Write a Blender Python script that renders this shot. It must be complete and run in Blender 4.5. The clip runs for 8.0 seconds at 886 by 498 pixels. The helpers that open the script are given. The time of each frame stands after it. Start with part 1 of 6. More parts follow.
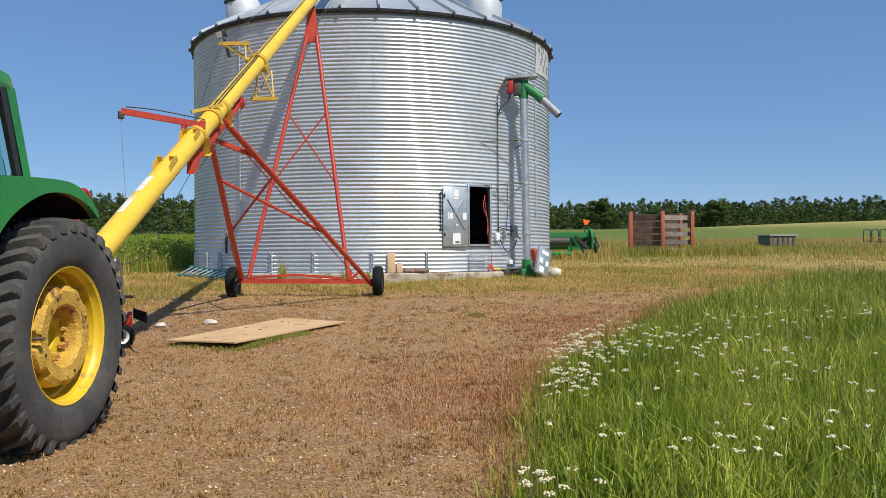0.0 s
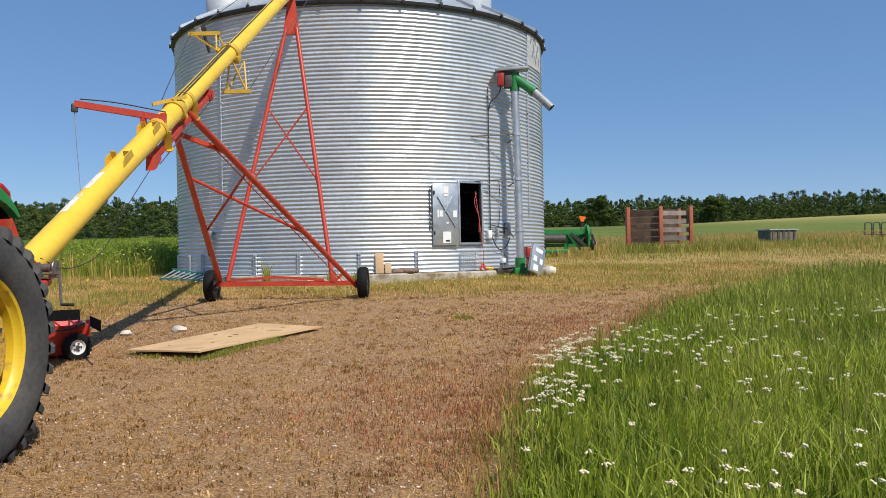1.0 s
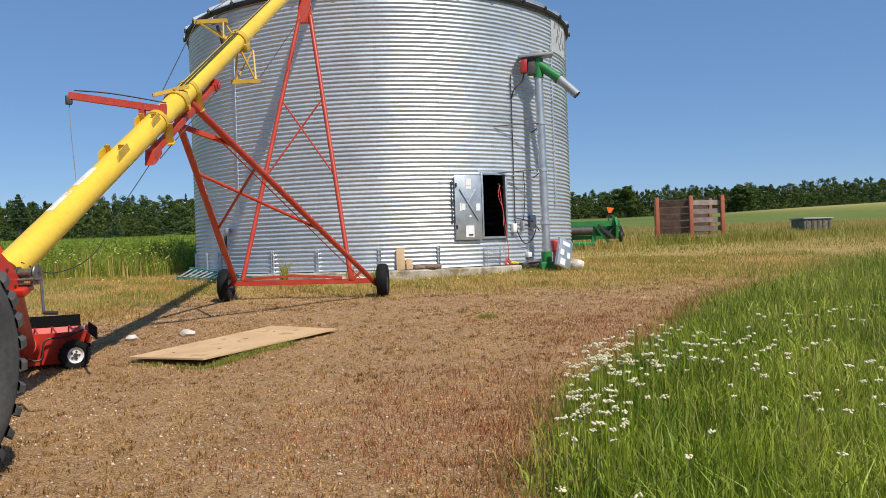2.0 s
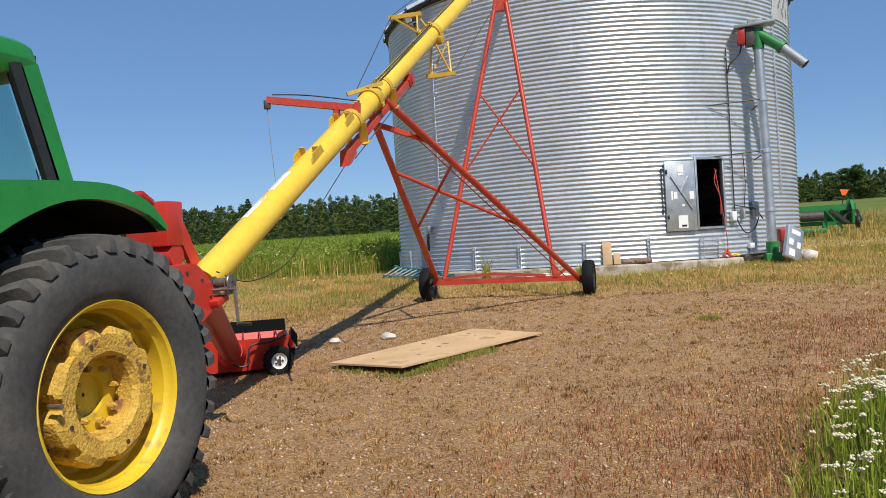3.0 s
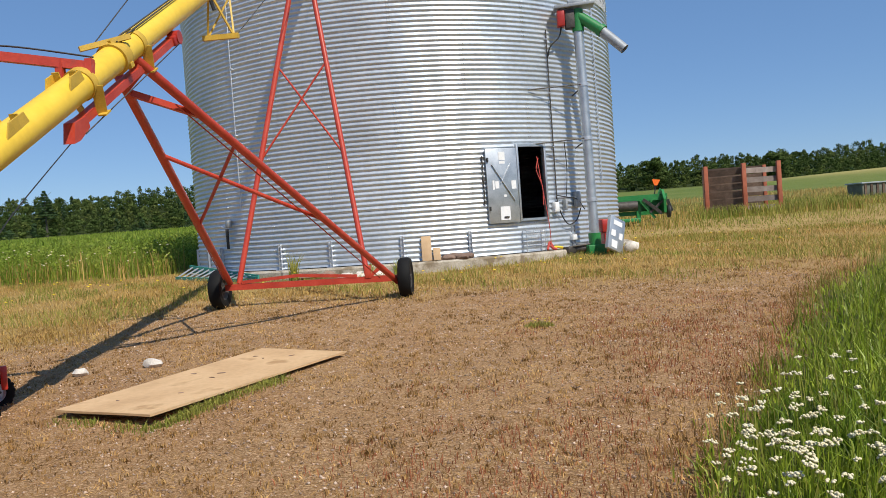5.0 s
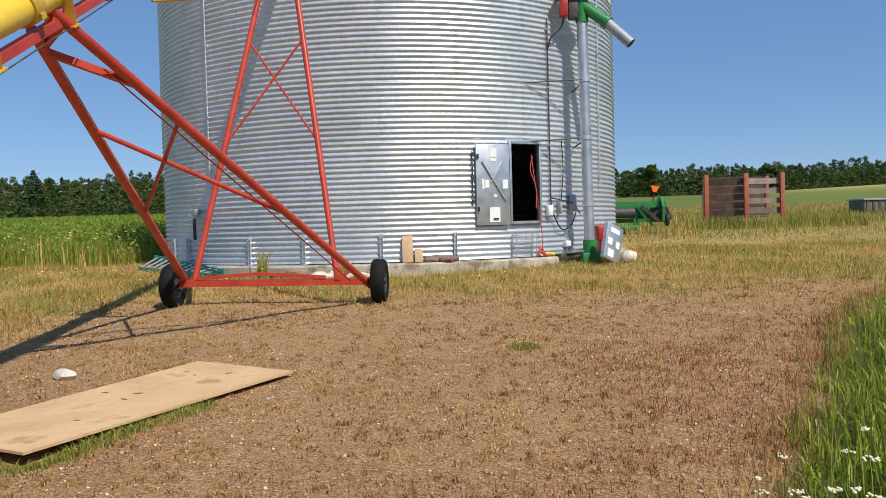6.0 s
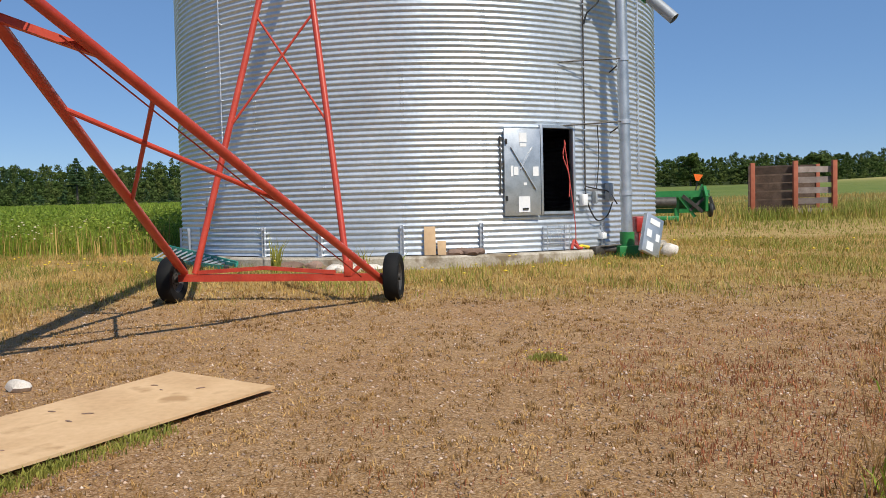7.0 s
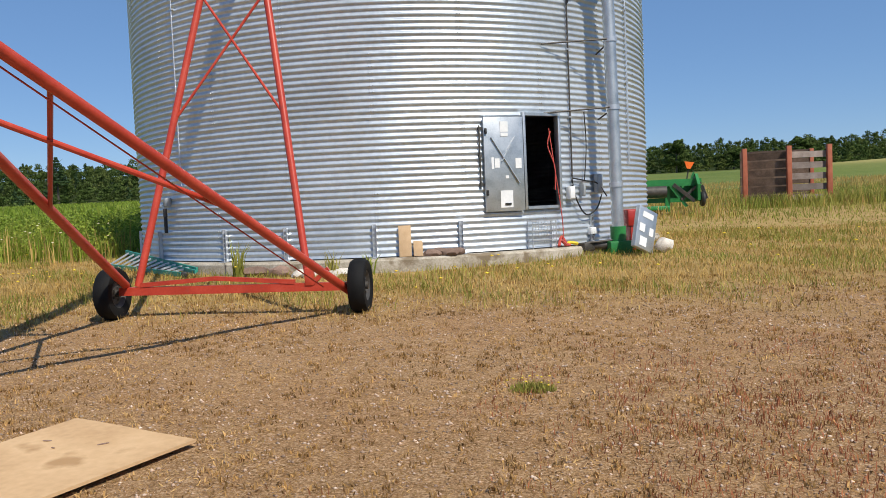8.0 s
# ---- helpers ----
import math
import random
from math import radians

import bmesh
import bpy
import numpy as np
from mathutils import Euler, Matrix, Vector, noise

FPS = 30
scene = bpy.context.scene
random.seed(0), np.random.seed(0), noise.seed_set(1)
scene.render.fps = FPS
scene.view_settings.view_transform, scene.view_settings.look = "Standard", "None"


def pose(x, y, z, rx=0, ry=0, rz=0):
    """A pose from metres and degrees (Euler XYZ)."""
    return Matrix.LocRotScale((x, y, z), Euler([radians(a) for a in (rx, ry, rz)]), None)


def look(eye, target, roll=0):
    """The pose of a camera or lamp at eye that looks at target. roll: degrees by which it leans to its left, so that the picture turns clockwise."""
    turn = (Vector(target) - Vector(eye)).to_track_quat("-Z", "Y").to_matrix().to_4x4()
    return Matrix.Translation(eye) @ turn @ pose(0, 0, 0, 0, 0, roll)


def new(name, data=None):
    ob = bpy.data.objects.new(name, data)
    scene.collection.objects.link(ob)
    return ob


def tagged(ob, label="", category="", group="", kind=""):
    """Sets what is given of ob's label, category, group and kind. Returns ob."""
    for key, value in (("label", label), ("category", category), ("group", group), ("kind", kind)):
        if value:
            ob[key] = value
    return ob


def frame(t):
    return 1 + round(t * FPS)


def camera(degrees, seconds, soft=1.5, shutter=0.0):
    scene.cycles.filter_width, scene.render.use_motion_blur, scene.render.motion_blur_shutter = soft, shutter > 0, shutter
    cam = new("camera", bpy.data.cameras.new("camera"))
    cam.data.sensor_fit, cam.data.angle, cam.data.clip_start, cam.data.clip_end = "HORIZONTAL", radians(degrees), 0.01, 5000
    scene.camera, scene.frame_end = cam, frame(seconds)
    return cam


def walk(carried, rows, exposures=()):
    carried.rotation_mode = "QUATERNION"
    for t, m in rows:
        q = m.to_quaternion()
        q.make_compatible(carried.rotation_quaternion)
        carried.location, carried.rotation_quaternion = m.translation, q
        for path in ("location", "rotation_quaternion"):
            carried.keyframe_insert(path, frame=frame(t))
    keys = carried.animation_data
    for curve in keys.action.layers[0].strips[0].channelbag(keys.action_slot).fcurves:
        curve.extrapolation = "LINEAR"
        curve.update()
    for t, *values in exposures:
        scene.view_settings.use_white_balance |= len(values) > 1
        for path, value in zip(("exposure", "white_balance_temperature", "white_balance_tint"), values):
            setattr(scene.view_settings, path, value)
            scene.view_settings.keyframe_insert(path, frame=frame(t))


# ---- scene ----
cam = camera(57.3, 8.0, soft=0.7)
PATH = [
    (0, (0.242, -0.186, 1.406), (0.206, 1.813, 1.413), -0.3),
    (0.5, (0.297, 0.182, 1.403), (0.258, 2.182, 1.414), -0.3),
    (1, (0.453, 0.55, 1.391), (0.419, 2.55, 1.397), -1.1),
    (1.2, (0.519, 0.708, 1.394), (0.487, 2.708, 1.395), -1.7),
    (2.5, (0.436, 1.623, 1.457), (0.152, 3.603, 1.44), -1.9),
    (3, (0.363, 2.023, 1.489), (-0.223, 3.935, 1.484), -3.3),
    (3.5, (0.261, 2.395, 1.481), (-0.348, 4.3, 1.478), -3.4),
    (4, (0.232, 2.857, 1.48), (-0.201, 4.81, 1.463), -3.4),
    (4.5, (0.249, 3.299, 1.516), (-0.191, 5.249, 1.483), -3.7),
    (5, (0.26, 3.865, 1.547), (0.095, 5.858, 1.493), -4.1),
    (5.2, (0.338, 4.076, 1.545), (0.302, 6.075, 1.479), -4.0),
    (6.3, (0.337, 5.464, 1.586), (0.167, 7.456, 1.526), -1.0),
    (6.5, (0.391, 5.639, 1.566), (0.225, 7.63, 1.497), -0.9),
    (7, (0.481, 6.171, 1.598), (0.243, 8.155, 1.512), -1.3),
    (7.5, (0.447, 6.76, 1.693), (0.202, 8.742, 1.596), -3.9),
    (8, (0.533, 7.309, 1.685), (0.324, 9.295, 1.577), -2.5),
]
walk(cam, [(t, look(eye, target, roll)) for t, eye, target, roll in PATH])

# ---- world and sun ----
SUN_WAY = Vector((-0.53, 0.62, -1.0)).normalized()
world = bpy.data.worlds.new("world")
scene.world = world
world.use_nodes = True
wn = world.node_tree
sky = wn.nodes.new("ShaderNodeTexSky")
sky.sky_type, sky.sun_disc = "NISHITA", False
sky.sun_elevation, sky.sun_rotation = radians(51), radians(139)
sky.air_density, sky.dust_density, sky.ozone_density = 1.0, 0.0, 5.0
sky.altitude = 1500
clear = wn.nodes.new("ShaderNodeMix")
clear.data_type = "RGBA"
clear.inputs[0].default_value = 0.45
clear.inputs[7].default_value = (1.42, 3.05, 6.2, 1)     # even blue of hazy summer air
wn.links.new(sky.outputs[0], clear.inputs[6])
wn.links.new(clear.outputs[2], wn.nodes["Background"].inputs[0])
wn.nodes["Background"].inputs[1].default_value = 0.105
sun = new("sun", bpy.data.lights.new("sun", "SUN"))
sun.data.energy, sun.data.angle, sun.data.color = 4.9, radians(0.5), (1.0, 0.94, 0.84)
sun.matrix_basis = look((0, 0, 40), Vector((0, 0, 40)) + SUN_WAY)


# ---- materials ----
def material(name, colors, rough=0.6, metal=0.0, scale=6.0, bump=0.0, bump_scale=60.0, fine=0.35, island=0.0, each=0.0, translucent=0.0, spots=None, gloss=0.5):
    """colors: stops along a two-scale noise. spots: (colour, scale, amount) patches of wear. island, each: brightness varied per island or object."""
    m = bpy.data.materials.new(name)
    m.use_nodes = True
    nt = m.node_tree
    n, link = nt.nodes, nt.links.new
    bsdf = n["Principled BSDF"]
    pos = n.new("ShaderNodeTexCoord").outputs["Object"] if each else n.new("ShaderNodeNewGeometry").outputs["Position"]
    big, small = n.new("ShaderNodeTexNoise"), n.new("ShaderNodeTexNoise")
    big.inputs["Scale"].default_value, small.inputs["Scale"].default_value = scale, scale * 9
    big.inputs["Detail"].default_value = small.inputs["Detail"].default_value = 4
    link(pos, big.inputs["Vector"]), link(pos, small.inputs["Vector"])
    mix = n.new("ShaderNodeMix")
    mix.inputs[0].default_value = fine
    link(big.outputs[0], mix.inputs[2]), link(small.outputs[0], mix.inputs[3])
    value = mix.outputs[0]
    ramp = n.new("ShaderNodeValToRGB")
    while len(ramp.color_ramp.elements) < len(colors):
        ramp.color_ramp.elements.new(0.5)
    for i, c in enumerate(colors):
        e = ramp.color_ramp.elements[i]
        e.position, e.color = 0.32 + 0.36 * i / max(1, len(colors) - 1), (*c, 1)
    link(value, ramp.inputs[0])
    out = ramp.outputs[0]
    if spots:
        sn, sr, sm = n.new("ShaderNodeTexNoise"), n.new("ShaderNodeValToRGB"), n.new("ShaderNodeMix")
        sn.inputs["Scale"].default_value, sn.inputs["Detail"].default_value = spots[1], 8
        link(pos, sn.inputs["Vector"])
        sr.color_ramp.elements[0].position, sr.color_ramp.elements[1].position = 1 - spots[2] - 0.04, 1 - spots[2] + 0.04
        link(sn.outputs[0], sr.inputs[0])
        sm.data_type = "RGBA"
        link(sr.outputs[0], sm.inputs[0]), link(out, sm.inputs[6])
        sm.inputs[7].default_value = (*spots[0], 1)
        out = sm.outputs[2]
    if island or each:
        src = n.new("ShaderNodeNewGeometry").outputs["Random Per Island"] if island else n.new("ShaderNodeObjectInfo").outputs["Random"]
        mr, hsv = n.new("ShaderNodeMapRange"), n.new("ShaderNodeHueSaturation")
        mr.inputs[3].default_value, mr.inputs[4].default_value = 1 - (island or each), 1 + (island or each)
        link(src, mr.inputs[0]), link(mr.outputs[0], hsv.inputs["Value"]), link(out, hsv.inputs["Color"])
        out = hsv.outputs[0]
    link(out, bsdf.inputs["Base Color"])
    bsdf.inputs["Roughness"].default_value, bsdf.inputs["Metallic"].default_value = rough, metal
    bsdf.inputs["Specular IOR Level"].default_value = gloss
    rr = n.new("ShaderNodeMapRange")
    rr.inputs[3].default_value, rr.inputs[4].default_value = max(0.03, rough - 0.1), min(1, rough + 0.1)
    link(value, rr.inputs[0]), link(rr.outputs[0], bsdf.inputs["Roughness"])
    if bump:
        bn, bp = n.new("ShaderNodeTexNoise"), n.new("ShaderNodeBump")
        bn.inputs["Scale"].default_value, bn.inputs["Detail"].default_value = bump_scale, 5
        bp.inputs["Strength"].default_value, bp.inputs["Distance"].default_value = bump, 0.02
        link(pos, bn.inputs["Vector"]), link(bn.outputs[0], bp.inputs["Height"]), link(bp.outputs[0], bsdf.inputs["Normal"])
    if translucent:
        tr, ms = n.new("ShaderNodeBsdfTranslucent"), n.new("ShaderNodeMixShader")
        link(out, tr.inputs["Color"])
        ms.inputs[0].default_value = translucent
        link(bsdf.outputs[0], ms.inputs[1]), link(tr.outputs[0], ms.inputs[2]), link(ms.outputs[0], n["Material Output"].inputs["Surface"])
    return m


GALV = material("galvanised steel", [(0.46, 0.51, 0.56), (0.54, 0.59, 0.64), (0.62, 0.67, 0.72)], 0.35, 0.45, 1.4, 0.05, 30, 0.5, each=0.04)
GALV_ROOF = material("galvanised roof steel", [(0.42, 0.45, 0.48), (0.54, 0.57, 0.60)], 0.45, 0.5, 1.2, 0.03, 20, each=0.05)
GALV_PLAIN = material("galvanised sheet", [(0.40, 0.43, 0.45), (0.52, 0.55, 0.57), (0.6, 0.62, 0.64)], 0.45, 0.8, 5, 0.03, 80)
GREY_SHEET = material("dull zinc sheet", [(0.22, 0.24, 0.26), (0.31, 0.33, 0.35), (0.38, 0.40, 0.42)], 0.6, 0.3, 5, 0.03, 80)
GALV_POST = material("galvanised post", [(0.55, 0.57, 0.6), (0.7, 0.72, 0.74)], 0.45, 0.75, 6)
YELLOW = material("yellow auger paint", [(0.72, 0.46, 0.035), (0.80, 0.53, 0.045), (0.84, 0.58, 0.07)], 0.42, 0, 2.0, 0.02, 40, spots=((0.55, 0.36, 0.06), 5, 0.30))
YELLOW_DIRTY = material("yellow bracket paint", [(0.45, 0.28, 0.03), (0.66, 0.42, 0.05)], 0.55, 0, 9, 0.05, 60)
WHITE_PAINT = material("faded white decal", [(0.7, 0.68, 0.62), (0.82, 0.8, 0.74)], 0.5, 0, 30, spots=((0.75, 0.5, 0.06), 25, 0.42))
RED = material("red frame paint", [(0.38, 0.035, 0.018), (0.48, 0.05, 0.024), (0.54, 0.075, 0.04)], 0.42, 0, 4, 0.03, 60, spots=((0.36, 0.05, 0.03), 9, 0.33))
RED_BRIGHT = material("red hopper paint", [(0.46, 0.028, 0.016), (0.57, 0.045, 0.026)], 0.38, 0, 5, 0.02, 60, spots=((0.45, 0.10, 0.06), 12, 0.30))
RED_DARK = material("dark red tube paint", [(0.32, 0.022, 0.016), (0.44, 0.034, 0.024)], 0.38, 0, 5, 0.03, 60)
GREEN = material("green tractor paint", [(0.018, 0.20, 0.03), (0.025, 0.27, 0.045)], 0.3, 0, 3, 0.01, 60)
GREEN_MACHINE = material("green machine paint", [(0.012, 0.15, 0.035), (0.03, 0.24, 0.06)], 0.45, 0, 4)
RIM_YELLOW = material("yellow rim paint", [(0.64, 0.42, 0.02), (0.76, 0.53, 0.03)], 0.42, 0, 6, 0.03, 50, spots=((0.44, 0.29, 0.06), 6, 0.38))
RUSTY = material("rusty yellow cast iron", [(0.36, 0.19, 0.035), (0.58, 0.35, 0.05), (0.68, 0.46, 0.08)], 0.75, 0, 10, 0.6, 55, 0.6, spots=((0.24, 0.11, 0.04), 12, 0.40))
RUBBER = material("dusty tyre rubber", [(0.030, 0.030, 0.031), (0.06, 0.058, 0.055), (0.10, 0.09, 0.078)], 0.85, 0, 3.5, 0.15, 70)
RUBBER_DARK = material("black tyre rubber", [(0.005, 0.005, 0.005), (0.011, 0.011, 0.011)], 0.75, 0, 8, 0.1, 90, gloss=0.2)
BLACK = material("black rubber and plastic", [(0.012, 0.012, 0.012), (0.03, 0.03, 0.03)], 0.55, 0, 12)
# under the fenders this near-black stands for shade; the hopper flap is black rubber
UNDER = material("shade-black fender lining and flap rubber", [(0.003, 0.003, 0.003), (0.006, 0.006, 0.006)], 0.9, 0, 12, gloss=0.1)
STEEL = material("worn bare steel", [(0.30, 0.29, 0.28), (0.5, 0.49, 0.47)], 0.4, 0.9, 20, 0.05, 80)
WINCH = material("tarnished zinc winch", [(0.13, 0.12, 0.10), (0.34, 0.32, 0.29)], 0.5, 0.8, 25, 0.08, 80)
DARK_STEEL = material("dark greasy steel", [(0.05, 0.045, 0.04), (0.12, 0.11, 0.10)], 0.6, 0.5, 12, 0.1, 60)
WHITE_RIM = material("white wheel paint", [(0.55, 0.53, 0.50), (0.8, 0.79, 0.77)], 0.45, 0, 14)
CONCRETE = material("weathered concrete", [(0.27, 0.23, 0.17), (0.42, 0.37, 0.29), (0.55, 0.50, 0.42)], 0.9, 0, 3.5, 0.4, 40, 0.5, spots=((0.22, 0.17, 0.11), 3, 0.42))
PLYWOOD = material("weathered plywood", [(0.50, 0.31, 0.15), (0.60, 0.39, 0.20), (0.68, 0.46, 0.25)], 0.75, 0, 2.2, 0.05, 90, spots=((0.42, 0.25, 0.11), 2.2, 0.36))
BOARD_END = material("plywood scrap", [(0.50, 0.33, 0.18), (0.60, 0.42, 0.25)], 0.8, 0, 10)
OLD_WOOD = material("dark weathered boards", [(0.055, 0.035, 0.025), (0.12, 0.075, 0.05), (0.18, 0.12, 0.09)], 0.85, 0, 4, 0.2, 60, each=0.35)
GREY_WOOD = material("grey weathered boards", [(0.16, 0.12, 0.10), (0.30, 0.25, 0.22)], 0.85, 0, 4, 0.2, 60, each=0.3)
RED_WOOD = material("red-brown post paint", [(0.30, 0.075, 0.035), (0.42, 0.13, 0.07)], 0.8, 0, 5, 0.1, 60)
STONE = material("pale fieldstone", [(0.45, 0.40, 0.34), (0.66, 0.6, 0.52), (0.75, 0.70, 0.62)], 0.9, 0, 9, 0.4, 40)
STONE_BROWN = material("brown fieldstone", [(0.16, 0.10, 0.075), (0.30, 0.2, 0.15)], 0.9, 0, 9, 0.4, 40, each=0.3)
PAPER = material("white sticker", [(0.74, 0.75, 0.74), (0.85, 0.85, 0.84)], 0.6, 0, 20)
INK = material("grey printed ink", [(0.16, 0.17, 0.17), (0.3, 0.31, 0.3)], 0.6, 0, 20)
# near-black base colour holds the shade inside the bin
DARK = material("bin floor with shade in its colour", [(0.02, 0.02, 0.022), (0.04, 0.04, 0.045)], 0.9, 0, 3)
ORANGE = material("orange warning sign", [(0.85, 0.13, 0.01), (0.92, 0.2, 0.02)], 0.4, 0, 20)
TEAL = material("green fibreglass ladder rail", [(0.02, 0.22, 0.16), (0.05, 0.33, 0.25)], 0.5, 0, 8)
ALU = material("bare aluminium", [(0.6, 0.62, 0.63), (0.75, 0.76, 0.77)], 0.4, 0.7, 12)
ROPE_RED = material("red rope", [(0.40, 0.05, 0.04), (0.55, 0.09, 0.07)], 0.8, 0, 30)
ROPE_YELLOW = material("yellow rope", [(0.75, 0.5, 0.02), (0.8, 0.6, 0.05)], 0.8, 0, 30)
GREY_BOX = material("grey painted box", [(0.32, 0.34, 0.35), (0.42, 0.44, 0.45)], 0.5, 0.2, 8)
VENT = material("pale plastic vent", [(0.46, 0.49, 0.52), (0.58, 0.61, 0.63)], 0.5, 0.1, 4)
CRATE = material("grey-green old crate", [(0.10, 0.10, 0.075), (0.2, 0.2, 0.15)], 0.9, 0, 4)
LAMP_RED = material("red tail lamp", [(0.35, 0.01, 0.01), (0.45, 0.02, 0.02)], 0.2, 0, 10)
GLASS = bpy.data.materials.new("tinted cab glass")
GLASS.use_nodes = True
_g = GLASS.node_tree.nodes["Principled BSDF"]
_g.inputs["Base Color"].default_value, _g.inputs["Transmission Weight"].default_value, _g.inputs["Roughness"].default_value, _g.inputs["IOR"].default_value = (0.55, 0.72, 0.68, 1), 1.0, 0.03, 1.1

LUSH = material("green grass", [(0.105, 0.175, 0.012), (0.27, 0.34, 0.028), (0.49, 0.52, 0.075)], 0.45, 0, 0.9, island=0.5, translucent=0.4, gloss=0.4, fine=0.3)
DRY = material("dry golden grass", [(0.36, 0.225, 0.06), (0.51, 0.34, 0.11), (0.60, 0.43, 0.17)], 0.7, 0, 0.7, island=0.3, translucent=0.3, gloss=0.2)
THATCH = material("dead brown tufts", [(0.17, 0.09, 0.028), (0.38, 0.22, 0.078), (0.66, 0.43, 0.18)], 0.8, 0, 1.6, island=0.5, translucent=0.2, gloss=0.2)
REDWEED = material("reddish dead weeds", [(0.24, 0.075, 0.035), (0.46, 0.18, 0.085)], 0.8, 0, 2, island=0.3, translucent=0.2, gloss=0.2)
OLIVE = material("olive verge grass", [(0.17, 0.215, 0.03), (0.31, 0.305, 0.06), (0.44, 0.37, 0.105)], 0.65, 0, 0.5, island=0.3, translucent=0.35, gloss=0.25)
CROP = material("tall green weeds", [(0.13, 0.21, 0.02), (0.23, 0.31, 0.035), (0.36, 0.38, 0.065)], 0.6, 0, 0.5, island=0.35, translucent=0.4, gloss=0.3)
FLOWER = material("white yarrow heads", [(0.60, 0.52, 0.30), (0.78, 0.71, 0.50)], 0.8, 0, 20, island=0.12)
YFLOWER = material("yellow weed flowers", [(0.72, 0.52, 0.03), (0.8, 0.6, 0.06)], 0.8, 0, 20, island=0.1)
PEBBLE = material("gravel stones", [(0.20, 0.125, 0.08), (0.42, 0.29, 0.20), (0.66, 0.53, 0.42)], 0.9, 0, 3, island=0.45)
LEAVES = material("woodland leaves", [(0.034, 0.062, 0.016), (0.066, 0.098, 0.028), (0.105, 0.135, 0.044)], 0.9, 0, 0.12, island=0.5, translucent=0.2, gloss=0.0)
LEAVES_PALE = material("paler woodland leaves", [(0.055, 0.085, 0.02), (0.10, 0.13, 0.036), (0.15, 0.17, 0.055)], 0.9, 0, 0.12, island=0.5, translucent=0.2, gloss=0.0)
PINE = material("pine needles", [(0.022, 0.045, 0.014), (0.04, 0.075, 0.024)], 0.7, 0, 0.3, island=0.3, gloss=0.2)
BARK = material("grey bark", [(0.06, 0.05, 0.04), (0.14, 0.12, 0.1)], 0.9, 0, 2, 0.3, 20)


# ---- building helpers ----
def part(name, bm, mat, parent=None, label="", sharp=35, m=None):
    """Links a bmesh, in world metres, as one mesh under a thing or part."""
    if m is not None:
        bm.transform(m)
    bmesh.ops.recalc_face_normals(bm, faces=bm.faces)
    me = bpy.data.meshes.new(name)
    bm.to_mesh(me)
    bm.free()
    me.polygons.foreach_set("use_smooth", [True] * len(me.polygons))
    me.set_sharp_from_angle(angle=radians(sharp))
    me.materials.append(mat)
    return attach(new(name, me), parent, label)


def attach(ob, parent, label=""):
    if parent is not None:
        ob.parent = parent
        if parent.parent is None:
            ob.matrix_parent_inverse = parent.matrix_basis.inverted()
    return tagged(ob, label)


def thing(name, at, label, category, group="", kind=""):
    ob = new(name)
    ob.empty_display_size = 0.2
    ob.matrix_basis = Matrix.Translation(at)
    return tagged(ob, label, category, group, kind)


def along(p0, p1):
    p0, p1 = Vector(p0), Vector(p1)
    return Matrix.Translation(p0) @ (p1 - p0).to_track_quat("Z", "Y").to_matrix().to_4x4(), (p1 - p0).length


def tube(bm, p0, p1, r, seg=14, r2=None):
    m, d = along(p0, p1)
    bmesh.ops.create_cone(bm, cap_ends=True, segments=seg, radius1=r, radius2=r if r2 is None else r2, depth=d, matrix=m @ Matrix.Translation((0, 0, d / 2)))
    return bm


def block(bm, at, size, turn=(0, 0, 0), bevel=0.0):
    got = bmesh.ops.create_cube(bm, size=1, matrix=pose(*at, *turn) @ Matrix.Diagonal((*size, 1)))
    if bevel:
        es = list({e for v in got["verts"] for e in v.link_edges})
        bmesh.ops.bevel(bm, geom=es, offset=bevel, segments=2, affect="EDGES", profile=0.5)
    return bm


def beam(bm, p0, p1, w, h):
    """A square bar from p0 to p1."""
    m, d = along(p0, p1)
    bmesh.ops.create_cube(bm, size=1, matrix=m @ Matrix.Translation((0, 0, d / 2)) @ Matrix.Diagonal((w, h, d, 1)))
    return bm


def lathe(bm, profile, seg=48, m=Matrix(), closed=False, ripple=0.0, outer=1e9):
    """Turns (radius, x) pairs about the x axis; rings beyond the outer radius get tread ribs."""
    rings = []
    for r0, x in profile:
        ribs = [1 + (ripple if r0 >= outer and (i + (0 if x > 0 else 2)) % 4 < 2 else 0) for i in range(seg)]
        rings.append([bm.verts.new(m @ Vector((x, r0 * k * math.cos(2 * math.pi * i / seg), r0 * k * math.sin(2 * math.pi * i / seg)))) for i, k in enumerate(ribs)])
    pairs = list(zip(rings, rings[1:])) + ([(rings[-1], rings[0])] if closed else [])
    for a, b in pairs:
        for i in range(seg):
            bm.faces.new((a[i], a[(i + 1) % seg], b[(i + 1) % seg], b[i]))
    return bm


def prism(bm, outline, x0, x1, m=Matrix()):
    """An outline of (y, z) drawn out from x0 to x1."""
    a = [bm.verts.new(m @ Vector((x0, y, z))) for y, z in outline]
    b = [bm.verts.new(m @ Vector((x1, y, z))) for y, z in outline]
    bm.faces.new(a), bm.faces.new(b[::-1])
    for i in range(len(a)):
        j = (i + 1) % len(a)
        bm.faces.new((a[i], b[i], b[j], a[j]))
    return bm


